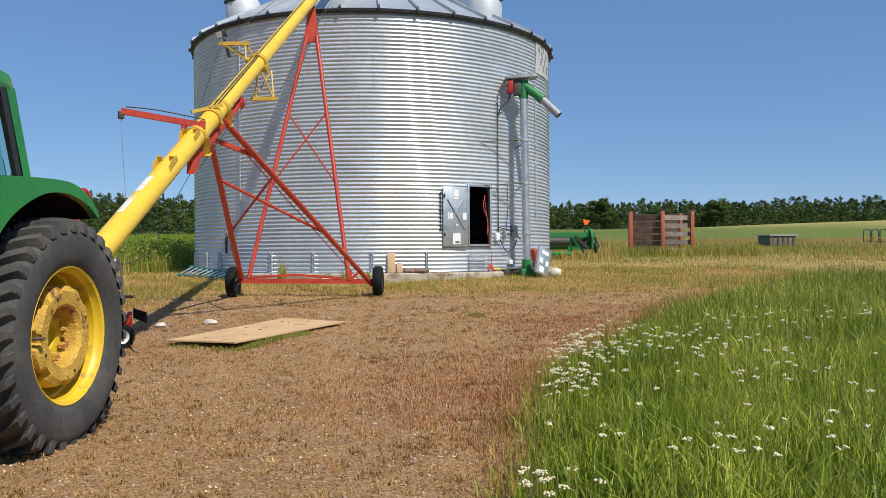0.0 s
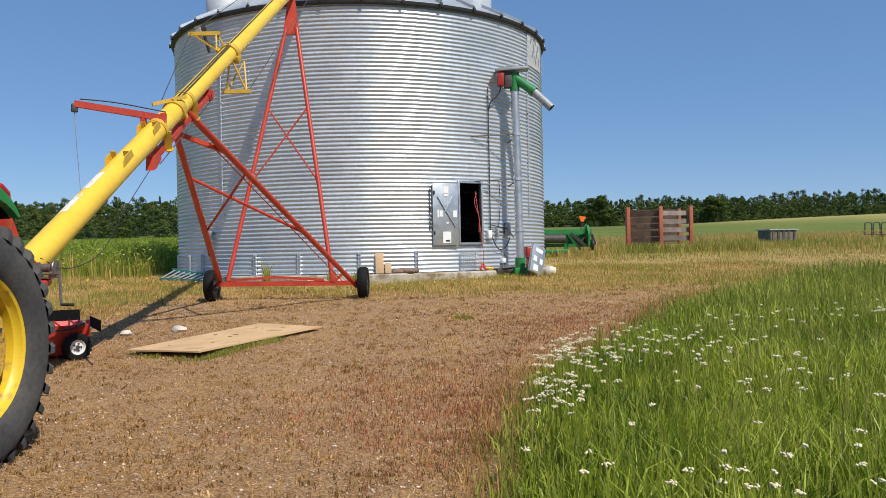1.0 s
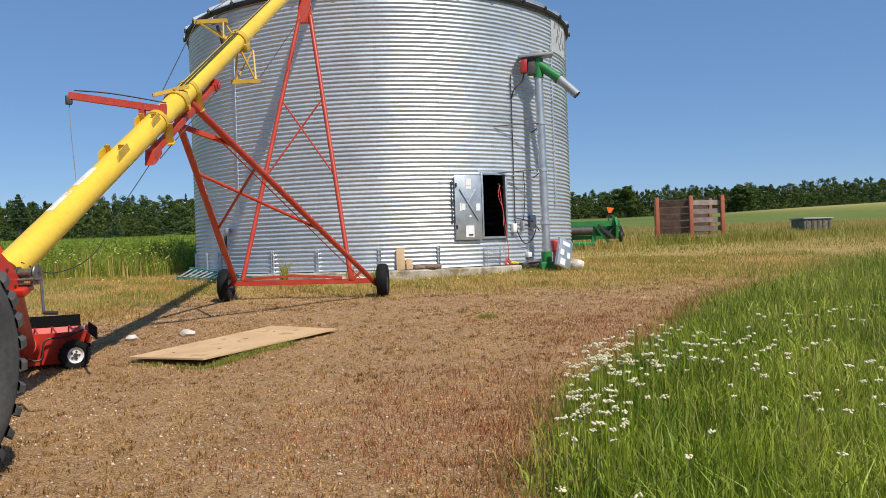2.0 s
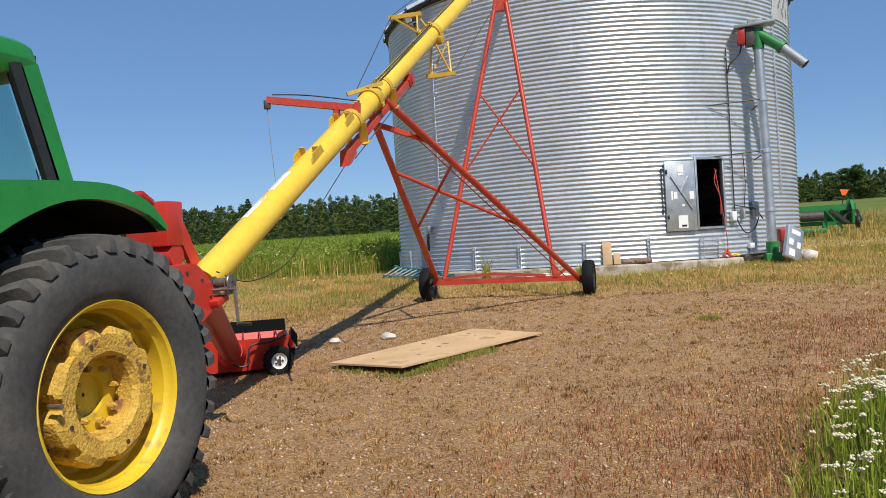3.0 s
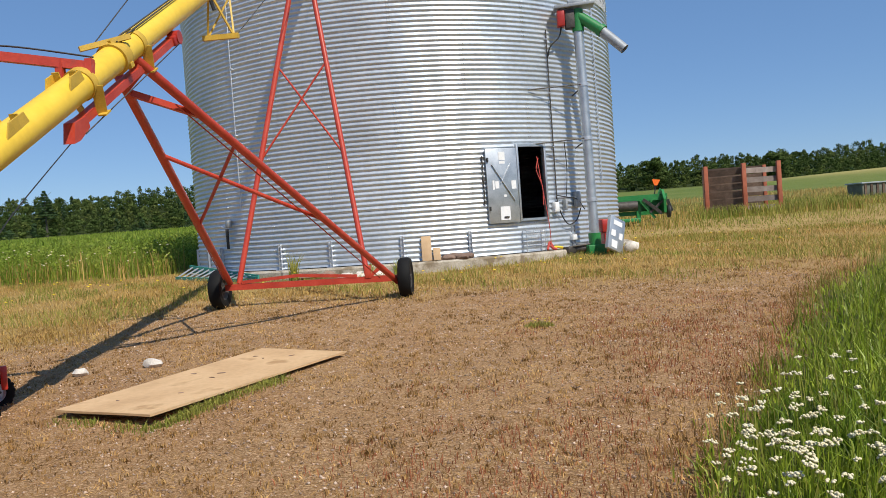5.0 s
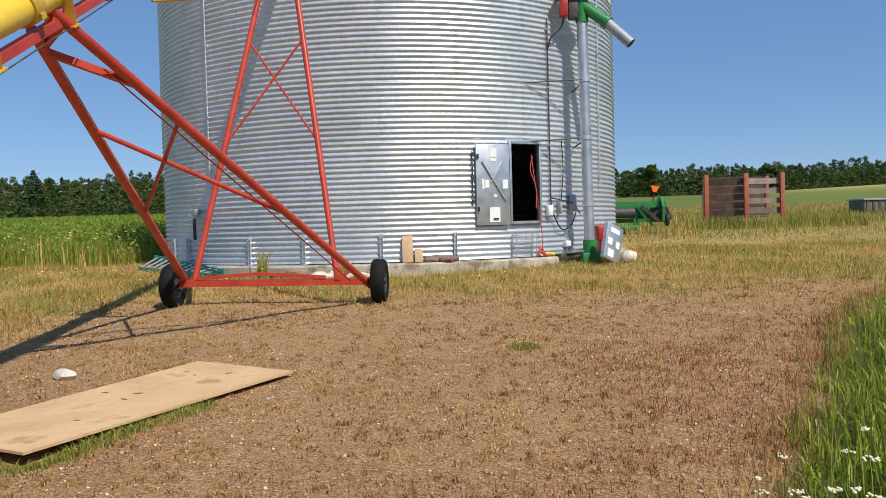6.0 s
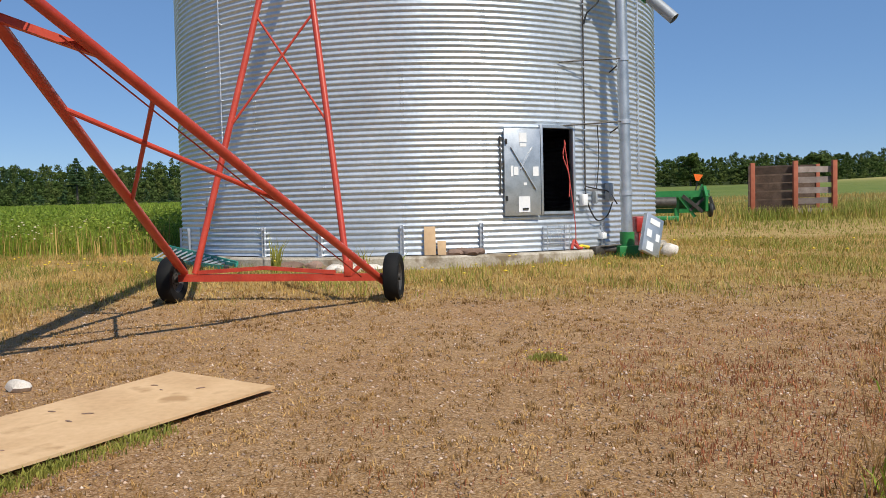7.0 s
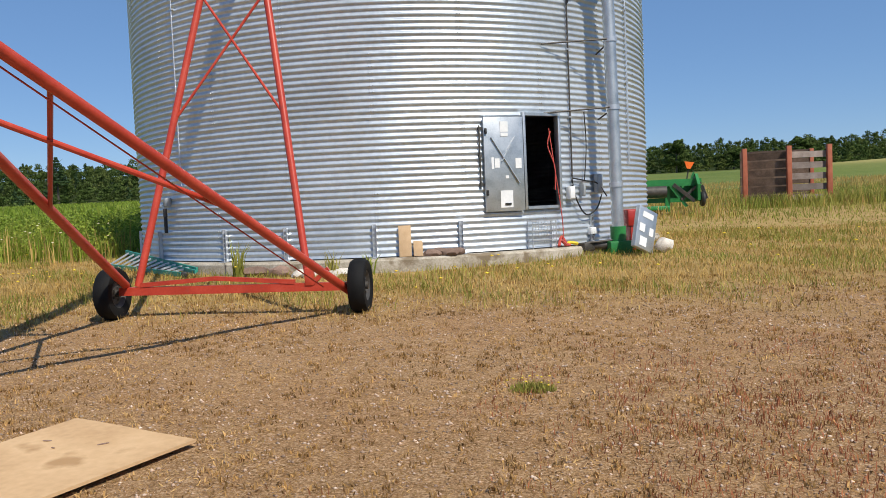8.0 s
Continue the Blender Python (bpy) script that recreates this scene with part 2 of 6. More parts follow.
def cord(bm, points, r, seg=6):
    """A smooth cord through the points."""
    pts = [Vector(p) for p in points]
    fine = []
    for i in range(len(pts) - 1):
        p0, p1, p2, p3 = pts[max(0, i - 1)], pts[i], pts[i + 1], pts[min(len(pts) - 1, i + 2)]
        for k in range(6):
            t = k / 6
            fine.append(0.5 * ((2 * p1) + (p2 - p0) * t + (2 * p0 - 5 * p1 + 4 * p2 - p3) * t * t + (3 * p1 - p0 - 3 * p2 + p3) * t ** 3))
    fine.append(pts[-1])
    rings = []
    for i, p in enumerate(fine):
        way = fine[min(i + 1, len(fine) - 1)] - fine[max(i - 1, 0)]
        q = way.to_track_quat("Z", "Y").to_matrix()
        rings.append([bm.verts.new(p + q @ Vector((r * math.cos(a), r * math.sin(a), 0))) for a in [2 * math.pi * k / seg for k in range(seg)]])
    for a, b in zip(rings, rings[1:]):
        for i in range(seg):
            bm.faces.new((a[i], a[(i + 1) % seg], b[(i + 1) % seg], b[i]))
    bm.faces.new(rings[0]), bm.faces.new(rings[-1][::-1])
    return bm


def rock(bm, at, size, seed, detail=2):
    got = bmesh.ops.create_icosphere(bm, subdivisions=detail, radius=1)
    for v in got["verts"]:
        k = 1 + 0.35 * noise.noise(v.co * 1.3 + Vector((seed * 7.1, seed, 0))) + 0.1 * noise.noise(v.co * 4 + Vector((seed, 0, 0)))
        v.co = Vector(at) + Vector((v.co.x * size[0], v.co.y * size[1], v.co.z * size[2])) * k
    return bm


def mesh_np(name, verts, faces_idx, sizes, mat, label, category, kind="stuff", parent=None):
    """A mesh object from numpy arrays: vertices, the corners of all faces, the corner count of each face."""
    me = bpy.data.meshes.new(name)
    me.vertices.add(len(verts))
    me.vertices.foreach_set("co", np.ascontiguousarray(verts, dtype=np.float32).ravel())
    me.loops.add(len(faces_idx))
    me.loops.foreach_set("vertex_index", np.ascontiguousarray(faces_idx, dtype=np.int32))
    starts = np.concatenate(([0], np.cumsum(sizes)[:-1])).astype(np.int32)
    me.polygons.add(len(sizes))
    me.polygons.foreach_set("loop_start", starts)
    me.polygons.foreach_set("loop_total", np.asarray(sizes, dtype=np.int32))
    me.update(calc_edges=True)
    me.materials.append(mat)
    return tagged(attach(new(name, me), parent), label, category, "", kind)


rng = np.random.default_rng(7)


def smooth(a, b, x):
    t = np.clip((x - a) / (b - a), 0, 1)
    return t * t * (3 - 2 * t)


def wave(x, y):
    """Slow unevenness, about -1 to 1."""
    return (np.sin(x * 0.9 + 1.3 * np.sin(y * 0.7)) + np.sin(y * 1.1 + 1.7 * np.sin(x * 0.6 + 2)) + np.sin((x + y) * 2.3)) / 3


# ---- the lie of the land ----
BX, BY, BR = -2.375, 25.6, 5.5      # grain bin: centre and radius
SHEET_Z, EAVE_Z = 0.90, 7.55


def land(x, y):
    x, y = np.asarray(x, float), np.asarray(y, float)
    z = np.interp(y, [-400, -60, 0, 4, 6.8, 17, 21, 35, 60, 120, 200, 230, 262, 300, 600, 2500], [-6, -1.2, -0.03, 0.02, 0.1, 0.53, 0.7, 1.25, 1.9, 3.5, 6.1, 7.2, 8.6, 10.2, 13, 15])
    z = z + 2.6 * np.exp(-(((x - 105) / 55) ** 2 + ((y - 175) / 40) ** 2))
    near = 205 + 57 * smooth(-0.32, -0.1, x / np.maximum(y, 1))     # wooded slope closing the view
    z = z + np.where(x / np.maximum(y, 1) < -0.2, 6.5, 5.2) * smooth(0, 58, np.hypot(x, y) - near) * smooth(20, 60, y)
    z = z + 0.02 * wave(x * 1.1, y * 1.1) * smooth(0.5, 3, np.hypot(x - BX, y - BY) - BR)
    z = z + 0.045 * np.exp(-(((x + 2.45) / 1.2) ** 2 + ((y - 10.9) / 1.7) ** 2))     # low rise under the loose board
    return z


EDGE_Y = [-20, -6, 3, 5, 6.4, 7.5, 8.9, 11.4, 14.1, 17, 21.5, 24.5, 27]
EDGE_X = [-0.5, -0.2, 0.35, 0.6, 0.78, 0.95, 1.5, 2.7, 3.9, 5.9, 9.6, 14, 22]


def lush(x, y):
    """Metres inside the tall green grass (negative: outside)."""
    x, y = np.asarray(x, float), np.asarray(y, float)
    return np.where(y < 27, x - np.interp(y, EDGE_Y, EDGE_X) + 0.12 * wave(x * 3, y * 3), -5)


def gold(x, y):
    """How much the dry golden grass covers, 0 to 1."""
    x, y = np.asarray(x, float), np.asarray(y, float)
    left = smooth(-4.6, -5.8, x + 0.5 * wave(x, y * 1.3)) * smooth(12.5, 14.5, y + 0.6 * wave(y, x))
    back = smooth(14.8, 18.4, y + 0.9 * wave(x * 1.2, y) - 0.10 * np.clip(x - 2, 0, 6))
    return np.maximum(left, back)


def cropland(x, y):
    """The field of tall weeds and crop behind the yard on the bin's far side."""
    x, y = np.asarray(x, float), np.asarray(y, float)
    return smooth(0, 0.8, y - 23.1 + 0.4 * wave(x, y) + 0.06 * (x + 8)) * smooth(-7.9, -8.6, x)


def ground_sheet():
    def lines(lo, hi, step, far0, far1):
        mid = np.arange(lo, hi + step / 2, step)
        up = hi + np.cumsum(step * 1.13 ** np.arange(1, 200))
        dn = lo - np.cumsum(step * 1.13 ** np.arange(1, 200))
        return np.concatenate((dn[dn > far0][::-1], mid, up[up < far1]))
    xs, ys = lines(-12, 12, 0.16, -1500, 1500), lines(-1, 27, 0.16, -400, 2200)
    gx, gy = np.meshgrid(xs, ys)
    x, y = gx.ravel(), gy.ravel()
    v = np.stack((x, y, land(x, y)), 1)
    nx, ny = len(xs), len(ys)
    i = (np.arange(ny - 1)[:, None] * nx + np.arange(nx - 1)[None]).ravel()
    f = np.stack((i, i + 1, i + 1 + nx, i + nx), 1)
    m = bpy.data.materials.new("yard ground")
    m.use_nodes = True
    nt = m.node_tree
    n, link = nt.nodes, nt.links.new
    bsdf = n["Principled BSDF"]
    pos = n.new("ShaderNodeNewGeometry").outputs["Position"]

    def ramped(scale, stops, detail=6, lo=0.3, hi=0.7):
        t, r = n.new("ShaderNodeTexNoise"), n.new("ShaderNodeValToRGB")
        t.inputs["Scale"].default_value, t.inputs["Detail"].default_value, t.inputs["Roughness"].default_value = scale, detail, 0.65
        link(pos, t.inputs["Vector"])
        while len(r.color_ramp.elements) < len(stops):
            r.color_ramp.elements.new(0.5)
        for k, c in enumerate(stops):
            r.color_ramp.elements[k].position, r.color_ramp.elements[k].color = lo + (hi - lo) * k / (len(stops) - 1), (*c, 1)
        link(t.outputs[0], r.inputs[0])
        return r.outputs[0]

    def blend(fac, a, b):
        q = n.new("ShaderNodeMix")
        q.data_type = "RGBA"
        if isinstance(fac, float):
            q.inputs[0].default_value = fac
        else:
            link(fac, q.inputs[0])
        link(a, q.inputs[6]), link(b, q.inputs[7])
        return q.outputs[2]
    gravel = blend(0.72, ramped(1.3, [(0.18, 0.09, 0.03), (0.34, 0.195, 0.07), (0.47, 0.30, 0.14)]), ramped(75, [(0.045, 0.022, 0.011), (0.42, 0.24, 0.115), (0.90, 0.63, 0.40)], 4, 0.38, 0.63))
    gravel = blend(0.32, gravel, ramped(0.45, [(0.30, 0.12, 0.045), (0.36, 0.195, 0.07), (0.40, 0.28, 0.14)]))
    gravel = blend(0.22, gravel, ramped(11, [(0.08, 0.04, 0.018), (0.40, 0.23, 0.105), (0.66, 0.45, 0.26)], 5, 0.36, 0.66))
    cells, tint = n.new("ShaderNodeTexVoronoi"), n.new("ShaderNodeValToRGB")
    cells.inputs["Scale"].default_value = 62
    link(pos, cells.inputs["Vector"])
    sep = n.new("ShaderNodeSeparateColor")
    link(cells.outputs["Color"], sep.inputs[0]), link(sep.outputs[0], tint.inputs[0])
    for k, (at, c) in enumerate(((0.0, (0.04, 0.02, 0.011)), (0.35, (0.28, 0.15, 0.065)), (0.75, (0.47, 0.285, 0.135)), (1.0, (0.86, 0.62, 0.40)))):
        e = tint.color_ramp.elements[k] if k < 2 else tint.color_ramp.elements.new(at)
        e.position, e.color = at, (*c, 1)
    gravel = blend(0.28, gravel, tint.outputs[0])
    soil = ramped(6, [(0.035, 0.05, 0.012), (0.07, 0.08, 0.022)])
    straw = ramped(2.5, [(0.26, 0.165, 0.055), (0.40, 0.27, 0.10), (0.46, 0.35, 0.14)])
    field = blend(0.5, ramped(0.05, [(0.085, 0.14, 0.026), (0.135, 0.18, 0.04), (0.19, 0.205, 0.055)]), ramped(0.7, [(0.08, 0.115, 0.02), (0.18, 0.195, 0.048)]))
    # woodland floor: shade under the trees put into the ground colour
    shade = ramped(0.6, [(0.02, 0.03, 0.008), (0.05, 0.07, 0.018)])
    hay = ramped(0.08, [(0.26, 0.24, 0.07), (0.36, 0.30, 0.11)])
    out = gravel
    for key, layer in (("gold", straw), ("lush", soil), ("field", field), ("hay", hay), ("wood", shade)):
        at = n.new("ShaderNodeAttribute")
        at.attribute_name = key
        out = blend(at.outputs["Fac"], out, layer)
    link(out, bsdf.inputs["Base Color"])
    bsdf.inputs["Roughness"].default_value, bsdf.inputs["Specular IOR Level"].default_value = 0.95, 0.15
    t, bp = n.new("ShaderNodeTexNoise"), n.new("ShaderNodeBump")
    t.inputs["Scale"].default_value, t.inputs["Detail"].default_value, t.inputs["Roughness"].default_value = 38, 6, 0.7
    bp.inputs["Strength"].default_value, bp.inputs["Distance"].default_value = 0.9, 0.03
    link(pos, t.inputs["Vector"]), link(t.outputs[0], bp.inputs["Height"]), link(bp.outputs[0], bsdf.inputs["Normal"])
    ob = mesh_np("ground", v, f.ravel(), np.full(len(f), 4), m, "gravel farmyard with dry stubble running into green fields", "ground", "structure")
    ob.data.polygons.foreach_set("use_smooth", [True] * len(f))
    far = np.maximum(smooth(24, 34, y) * smooth(-7.5, -9, x), smooth(30, 48, y + 0.12 * x))
    near = 205 + 57 * smooth(-0.32, -0.1, x / np.maximum(y, 1))
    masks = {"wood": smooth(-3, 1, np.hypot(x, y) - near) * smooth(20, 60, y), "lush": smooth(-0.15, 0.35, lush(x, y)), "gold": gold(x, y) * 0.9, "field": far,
             "hay": smooth(0.25, 0.7, np.exp(-(((x - 105) / 60) ** 2 + ((y - 175) / 32) ** 2)))}
    for key, val in masks.items():
        ob.data.attributes.new(key, "FLOAT", "POINT").data.foreach_set("value", val.astype(np.float32))
    return ob


ground_sheet()


# ---- grain bin ----
def on_bin(deg, r, z):
    a = radians(deg)
    return Vector((BX + r * math.sin(a), BY - r * math.cos(a), z))


def bin_turn(deg, r=0.0, z=0.0):
    """A pose on the bin's wall: x along the wall, y inwards, z up."""
    return Matrix.Translation(on_bin(deg, r, z)) @ pose(0, 0, 0, 0, 0, deg)


RING, PITCH = 1.11, 0.1009
DOOR_A, DOOR_B, DOOR_Z0, DOOR_Z1 = 31.6, 39.0, 1.60, 3.11


def sheet_mesh(a0, a1, z0, hole=False):
    """One corrugated wall sheet, with its bolted edge."""
    bm = bmesh.new()
    na, nz = 20, 88
    angles = [a0 + (a1 - a0) * i / na for i in range(na + 1)]
    if hole:
        angles = sorted(angles + [a for a in (DOOR_A, DOOR_B) if a0 < a < a1])
    grid = []
    for k in range(nz + 1):
        z = RING * k / nz
        r = BR + 0.0135 * math.cos(2 * math.pi * z / PITCH)
        grid.append([bm.verts.new(on_bin(a, r, z0 + z)) for a in angles])
    for k in range(nz):
        for i in range(len(angles) - 1):
            mid_a, mid_z = (angles[i] + angles[i + 1]) / 2, z0 + RING * (k + 0.5) / nz
            if hole and DOOR_A < mid_a < DOOR_B and DOOR_Z0 < mid_z < DOOR_Z1:
                continue
            bm.faces.new((grid[k][i], grid[k][i + 1], grid[k + 1][i + 1], grid[k + 1][i]))
    for v in [v for v in bm.verts if not v.link_faces]:
        bm.verts.remove(v)
    return bm


def grain_bin():
    b = thing("grain_bin", (BX, BY, 0.6), "large round corrugated galvanised steel grain bin on a concrete ring", "grain bin")
    wall = new("wall")
    attach(wall, b)
    me = None
    for ring in range(6):
        z0, shift = SHEET_Z + RING * ring, 5 + (15 if ring % 2 else 0)
        for s in range(12):
            a0 = shift + 30 * s
            if ring < 2 and a0 < DOOR_B and a0 + 30 > DOOR_A:
                part("wall_sheet", sheet_mesh(a0, a0 + 30.4, z0, True), GALV, wall)
                continue
            if me is None:
                bm = sheet_mesh(0, 30.4, 0)
                bm.transform(Matrix.Translation((-BX, -BY, 0)))
                first = part("wall_sheet", bm, GALV, wall)
                me = first.data
                ob = first
            else:
                ob = attach(new("wall_sheet", me), wall)
            ob.matrix_basis = Matrix.Translation((BX, BY, z0)) @ pose(0, 0, 0, 0, 0, a0)
    # bolts along the sheet edges
    cube = np.array([(x, y, z) for x in (-1, 1) for y in (-1, 1) for z in (-1, 1)]) * 0.008
    quad = np.array([(0, 1, 3, 2), (4, 6, 7, 5), (0, 4, 5, 1), (2, 3, 7, 6), (0, 2, 6, 4), (1, 5, 7, 3)])
    at = []
    for ring in range(6):
        for s in range(12):
            for da in (0.3, 0.8):
                for k in range(11):
                    a, z = 5 + (15 if ring % 2 else 0) + 30 * s + da, SHEET_Z + RING * ring + PITCH * (k + 0.99)
                    if not (DOOR_A < a < DOOR_B and DOOR_Z0 < z < DOOR_Z1) and k < 10:
                        at.append(on_bin(a, BR + 0.014, z))
    at = np.array(at)
    mesh_np("wall_bolts", (at[:, None] + cube[None]).reshape(-1, 3), (np.arange(len(at))[:, None, None] * 8 + quad[None]).ravel(), np.full(len(at) * 6, 4), GALV_PLAIN, "", "", "stuff", b)
    # concrete ring
    bm = bmesh.new()
    lathe(bm, [(BR - 0.3, 0.3), (BR + 0.24, 0.3), (BR + 0.24, 0.845), (BR + 0.21, 0.88), (BR - 0.3, 0.885)], 96, Matrix.Translation((BX, BY, 0)) @ pose(0, 0, 0, 0, -90, 0))
    part("concrete_ring", bm, CONCRETE, b, "weathered concrete foundation ring")
    # floor coloured near black for the unlit interior behind the door
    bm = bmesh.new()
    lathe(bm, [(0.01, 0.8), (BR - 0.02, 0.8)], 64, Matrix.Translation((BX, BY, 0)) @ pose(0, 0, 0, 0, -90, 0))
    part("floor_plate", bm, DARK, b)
    # roof
    peak = EAVE_Z + (BR - 0.5) * math.tan(radians(29))
    roof = new("roof")
    attach(roof, b)
    bm = bmesh.new()
    p = [on_bin(-5, BR + 0.12, EAVE_Z - 0.02), on_bin(5, BR + 0.12, EAVE_Z - 0.02), on_bin(5, 0.5, peak), on_bin(-5, 0.5, peak)]
    q = [v + Vector((0, 0, -0.02)) for v in p]
    vs = [bm.verts.new(v) for v in p + q]
    for f in ((0, 1, 2, 3), (7, 6, 5, 4), (0, 4, 5, 1), (1, 5, 6, 2), (2, 6, 7, 3), (3, 7, 4, 0)):
        bm.faces.new([vs[i] for i in f])
    # standing rib along one edge
    beam(bm, on_bin(-5, BR + 0.13, EAVE_Z + 0.02), on_bin(-5, 0.5, peak + 0.03), 0.05, 0.07)
    bm.transform(Matrix.Translation((-BX, -BY, 0)))
    first = part("roof_panel", bm, GALV_ROOF, roof)
    for i in range(36):
        ob = first if i == 0 else attach(new("roof_panel", first.data), roof)
        ob.matrix_basis = Matrix.Translation((BX, BY, 0)) @ pose(0, 0, 0, 0, 0, 10 * i + 2)
    bm = bmesh.new()
    block(bm, on_bin(0, BR + 0.13, EAVE_Z - 0.05), (0.07, 0.06, 0.11), (0, 0, 0), 0.01)
    bm.transform(Matrix.Translation((-BX, -BY, 0)))
    first = part("eave_clip", bm, BLACK, roof, "black eave clip")
    for i in range(36):
        ob = first if i == 0 else attach(new("eave_clip", first.data), roof)
        ob.matrix_basis = Matrix.Translation((BX, BY, 0)) @ pose(0, 0, 0, 0, 0, 10 * i - 3)
    bm = bmesh.new()
    lathe(bm, [(BR + 0.03, EAVE_Z - 0.14), (BR + 0.10, EAVE_Z - 0.10), (BR + 0.11, EAVE_Z - 0.04), (BR + 0.0, EAVE_Z - 0.03)], 96, Matrix.Translation((BX, BY, 0)) @ pose(0, 0, 0, 0, -90, 0))
    part("eave_strip", bm, BLACK, b, "dark closure strip under the eave")
    bm = bmesh.new()
    lathe(bm, [(0.01, peak + 0.25), (0.5, peak + 0.1), (0.55, peak - 0.05)], 32, Matrix.Translation((BX, BY, 0)) @ pose(0, 0, 0, 0, -90, 0))
    part("peak_cap", bm, GALV_ROOF, b)
    for deg in (-49, 49, 131, -131):
        bm = bmesh.new()
        m = bin_turn(deg, BR - 1.0, EAVE_Z + 0.5)
        lathe(bm, [(0.01, 0.66), (0.24, 0.62), (0.42, 0.48), (0.50, 0.28), (0.50, -0.12), (0.46, -0.3)], 28, m @ pose(0, 0, 0, 0, -90, 0))
        dome = part("roof_vent", bm, VENT, b, "pale domed roof vent")
        bm = block(bmesh.new(), m @ Vector((0.0, -0.42, 0.42)), (0.55, 0.14, 0.1), (0, 0, deg), 0.03)
        part("vent_louvre", bm, BLACK, dome)
    # base stiffener posts
    for deg in (-51.5, -43.5, -23, -10.5, 4.9, 19.4, 47, 62, -66, -80):
        bm = bmesh.new()
        m = bin_turn(deg, BR + 0.03, 0.885)
        block(bm, (-0.03, 0, 0.27), (0.008, 0.05, 0.54))
        block(bm, (0.03, 0, 0.27), (0.008, 0.05, 0.54))
        block(bm, (0, 0.02, 0.27), (0.07, 0.008, 0.54))
        block(bm, (0, -0.05, 0.005), (0.12, 0.12, 0.012))
        for k in range(6):
            block(bm, (0, -0.0, 0.06 + k * 0.085), (0.055, 0.02, 0.02))
        part("anchor_bracket", bm, GALV_POST, b, m=m)
    return b


BIN = grain_bin()


def sticker(m, w, h, parent, mat=PAPER):
    return part("sticker", block(bmesh.new(), (0, 0, 0), (w, 0.004, h)), mat, parent, "white paper sticker" if mat is PAPER else "", m=m)


def bin_door():
    d = thing("bin_door", on_bin(27, BR + 0.1, 1.55), "galvanised steel bin door swung wide open, with white stickers", "door")
    # frame round the opening
    c = (DOOR_A + DOOR_B) / 2
    m = bin_turn(c, BR, 0)
    w = BR * radians(DOOR_B - DOOR_A)
    bm = bmesh.new()
    block(bm, (-w / 2 - 0.005, 0, (DOOR_Z0 + DOOR_Z1) / 2), (0.05, 0.12, DOOR_Z1 - DOOR_Z0 + 0.1), (0, 0, 0), 0.006)
    block(bm, (w / 2 + 0.005, 0, (DOOR_Z0 + DOOR_Z1) / 2), (0.05, 0.12, DOOR_Z1 - DOOR_Z0 + 0.1), (0, 0, 0), 0.006)
    block(bm, (0, 0, DOOR_Z0 - 0.02), (w - 0.045, 0.12, 0.05))
    block(bm, (0, 0, DOOR_Z1 + 0.02), (w - 0.045, 0.12, 0.05))
    part("door_frame", bm, GALV_PLAIN, d, m=m)
    # leaf, folded back along the wall
    hinge = on_bin(DOOR_A - 0.3, BR + 0.08, 0)
    m = Matrix.Translation(hinge) @ pose(0, 0, 0, 0, 0, 25.5)
    bm = block(bmesh.new(), (-0.37, 0, 2.31), (0.70, 0.045, 1.54), (0, 0, 0), 0.008)
    leaf = part("leaf", bm, GALV_PLAIN, d, m=m)
    for a, b in (((-0.60, 1.0 + 1.75), (-0.12, 2.0)), ((-0.18, 2.75), (-0.42, 2.36))):
        bm = beam(bmesh.new(), (a[0], -0.032, a[1]), (b[0], -0.032, b[1]), 0.045, 0.012)
        part("cross_brace", bm, GALV_POST, leaf, m=m)
    for x, z, sw, sh in ((-0.36, 2.92, 0.14, 0.17), (-0.36, 2.79, 0.13, 0.06), (-0.58, 2.33, 0.045, 0.19), (-0.50, 2.33, 0.085, 0.15), (-0.12, 2.32, 0.11, 0.17), (-0.33, 2.1, 0.06, 0.05), (-0.35, 1.74, 0.22, 0.28)):
        sticker(m @ Matrix.Translation((x, -0.027, z)), sw, sh, leaf)
    part("latch", block(bmesh.new(), (-0.33, -0.034, 1.66), (0.11, 0.03, 0.03), (0, 0, 0), 0.005), BLACK, leaf, m=m)
    for z in (2.85, 1.85):
        bm = block(bmesh.new(), (-0.69, -0.03, z), (0.035, 0.05, 0.09), (0, 0, 0), 0.006)
        part("latch", bm, BLACK, leaf, m=m)
    bm = tube(bmesh.new(), (-0.78, 0.02, 1.95), (-0.78, 0.02, 2.95), 0.014, 8)
    for z in (2.0, 2.45, 2.9):
        block(bm, (-0.77, 0.03, z), (0.05, 0.06, 0.05))
    part("handle_rod", bm, DARK_STEEL, d, m=m)


bin_door()


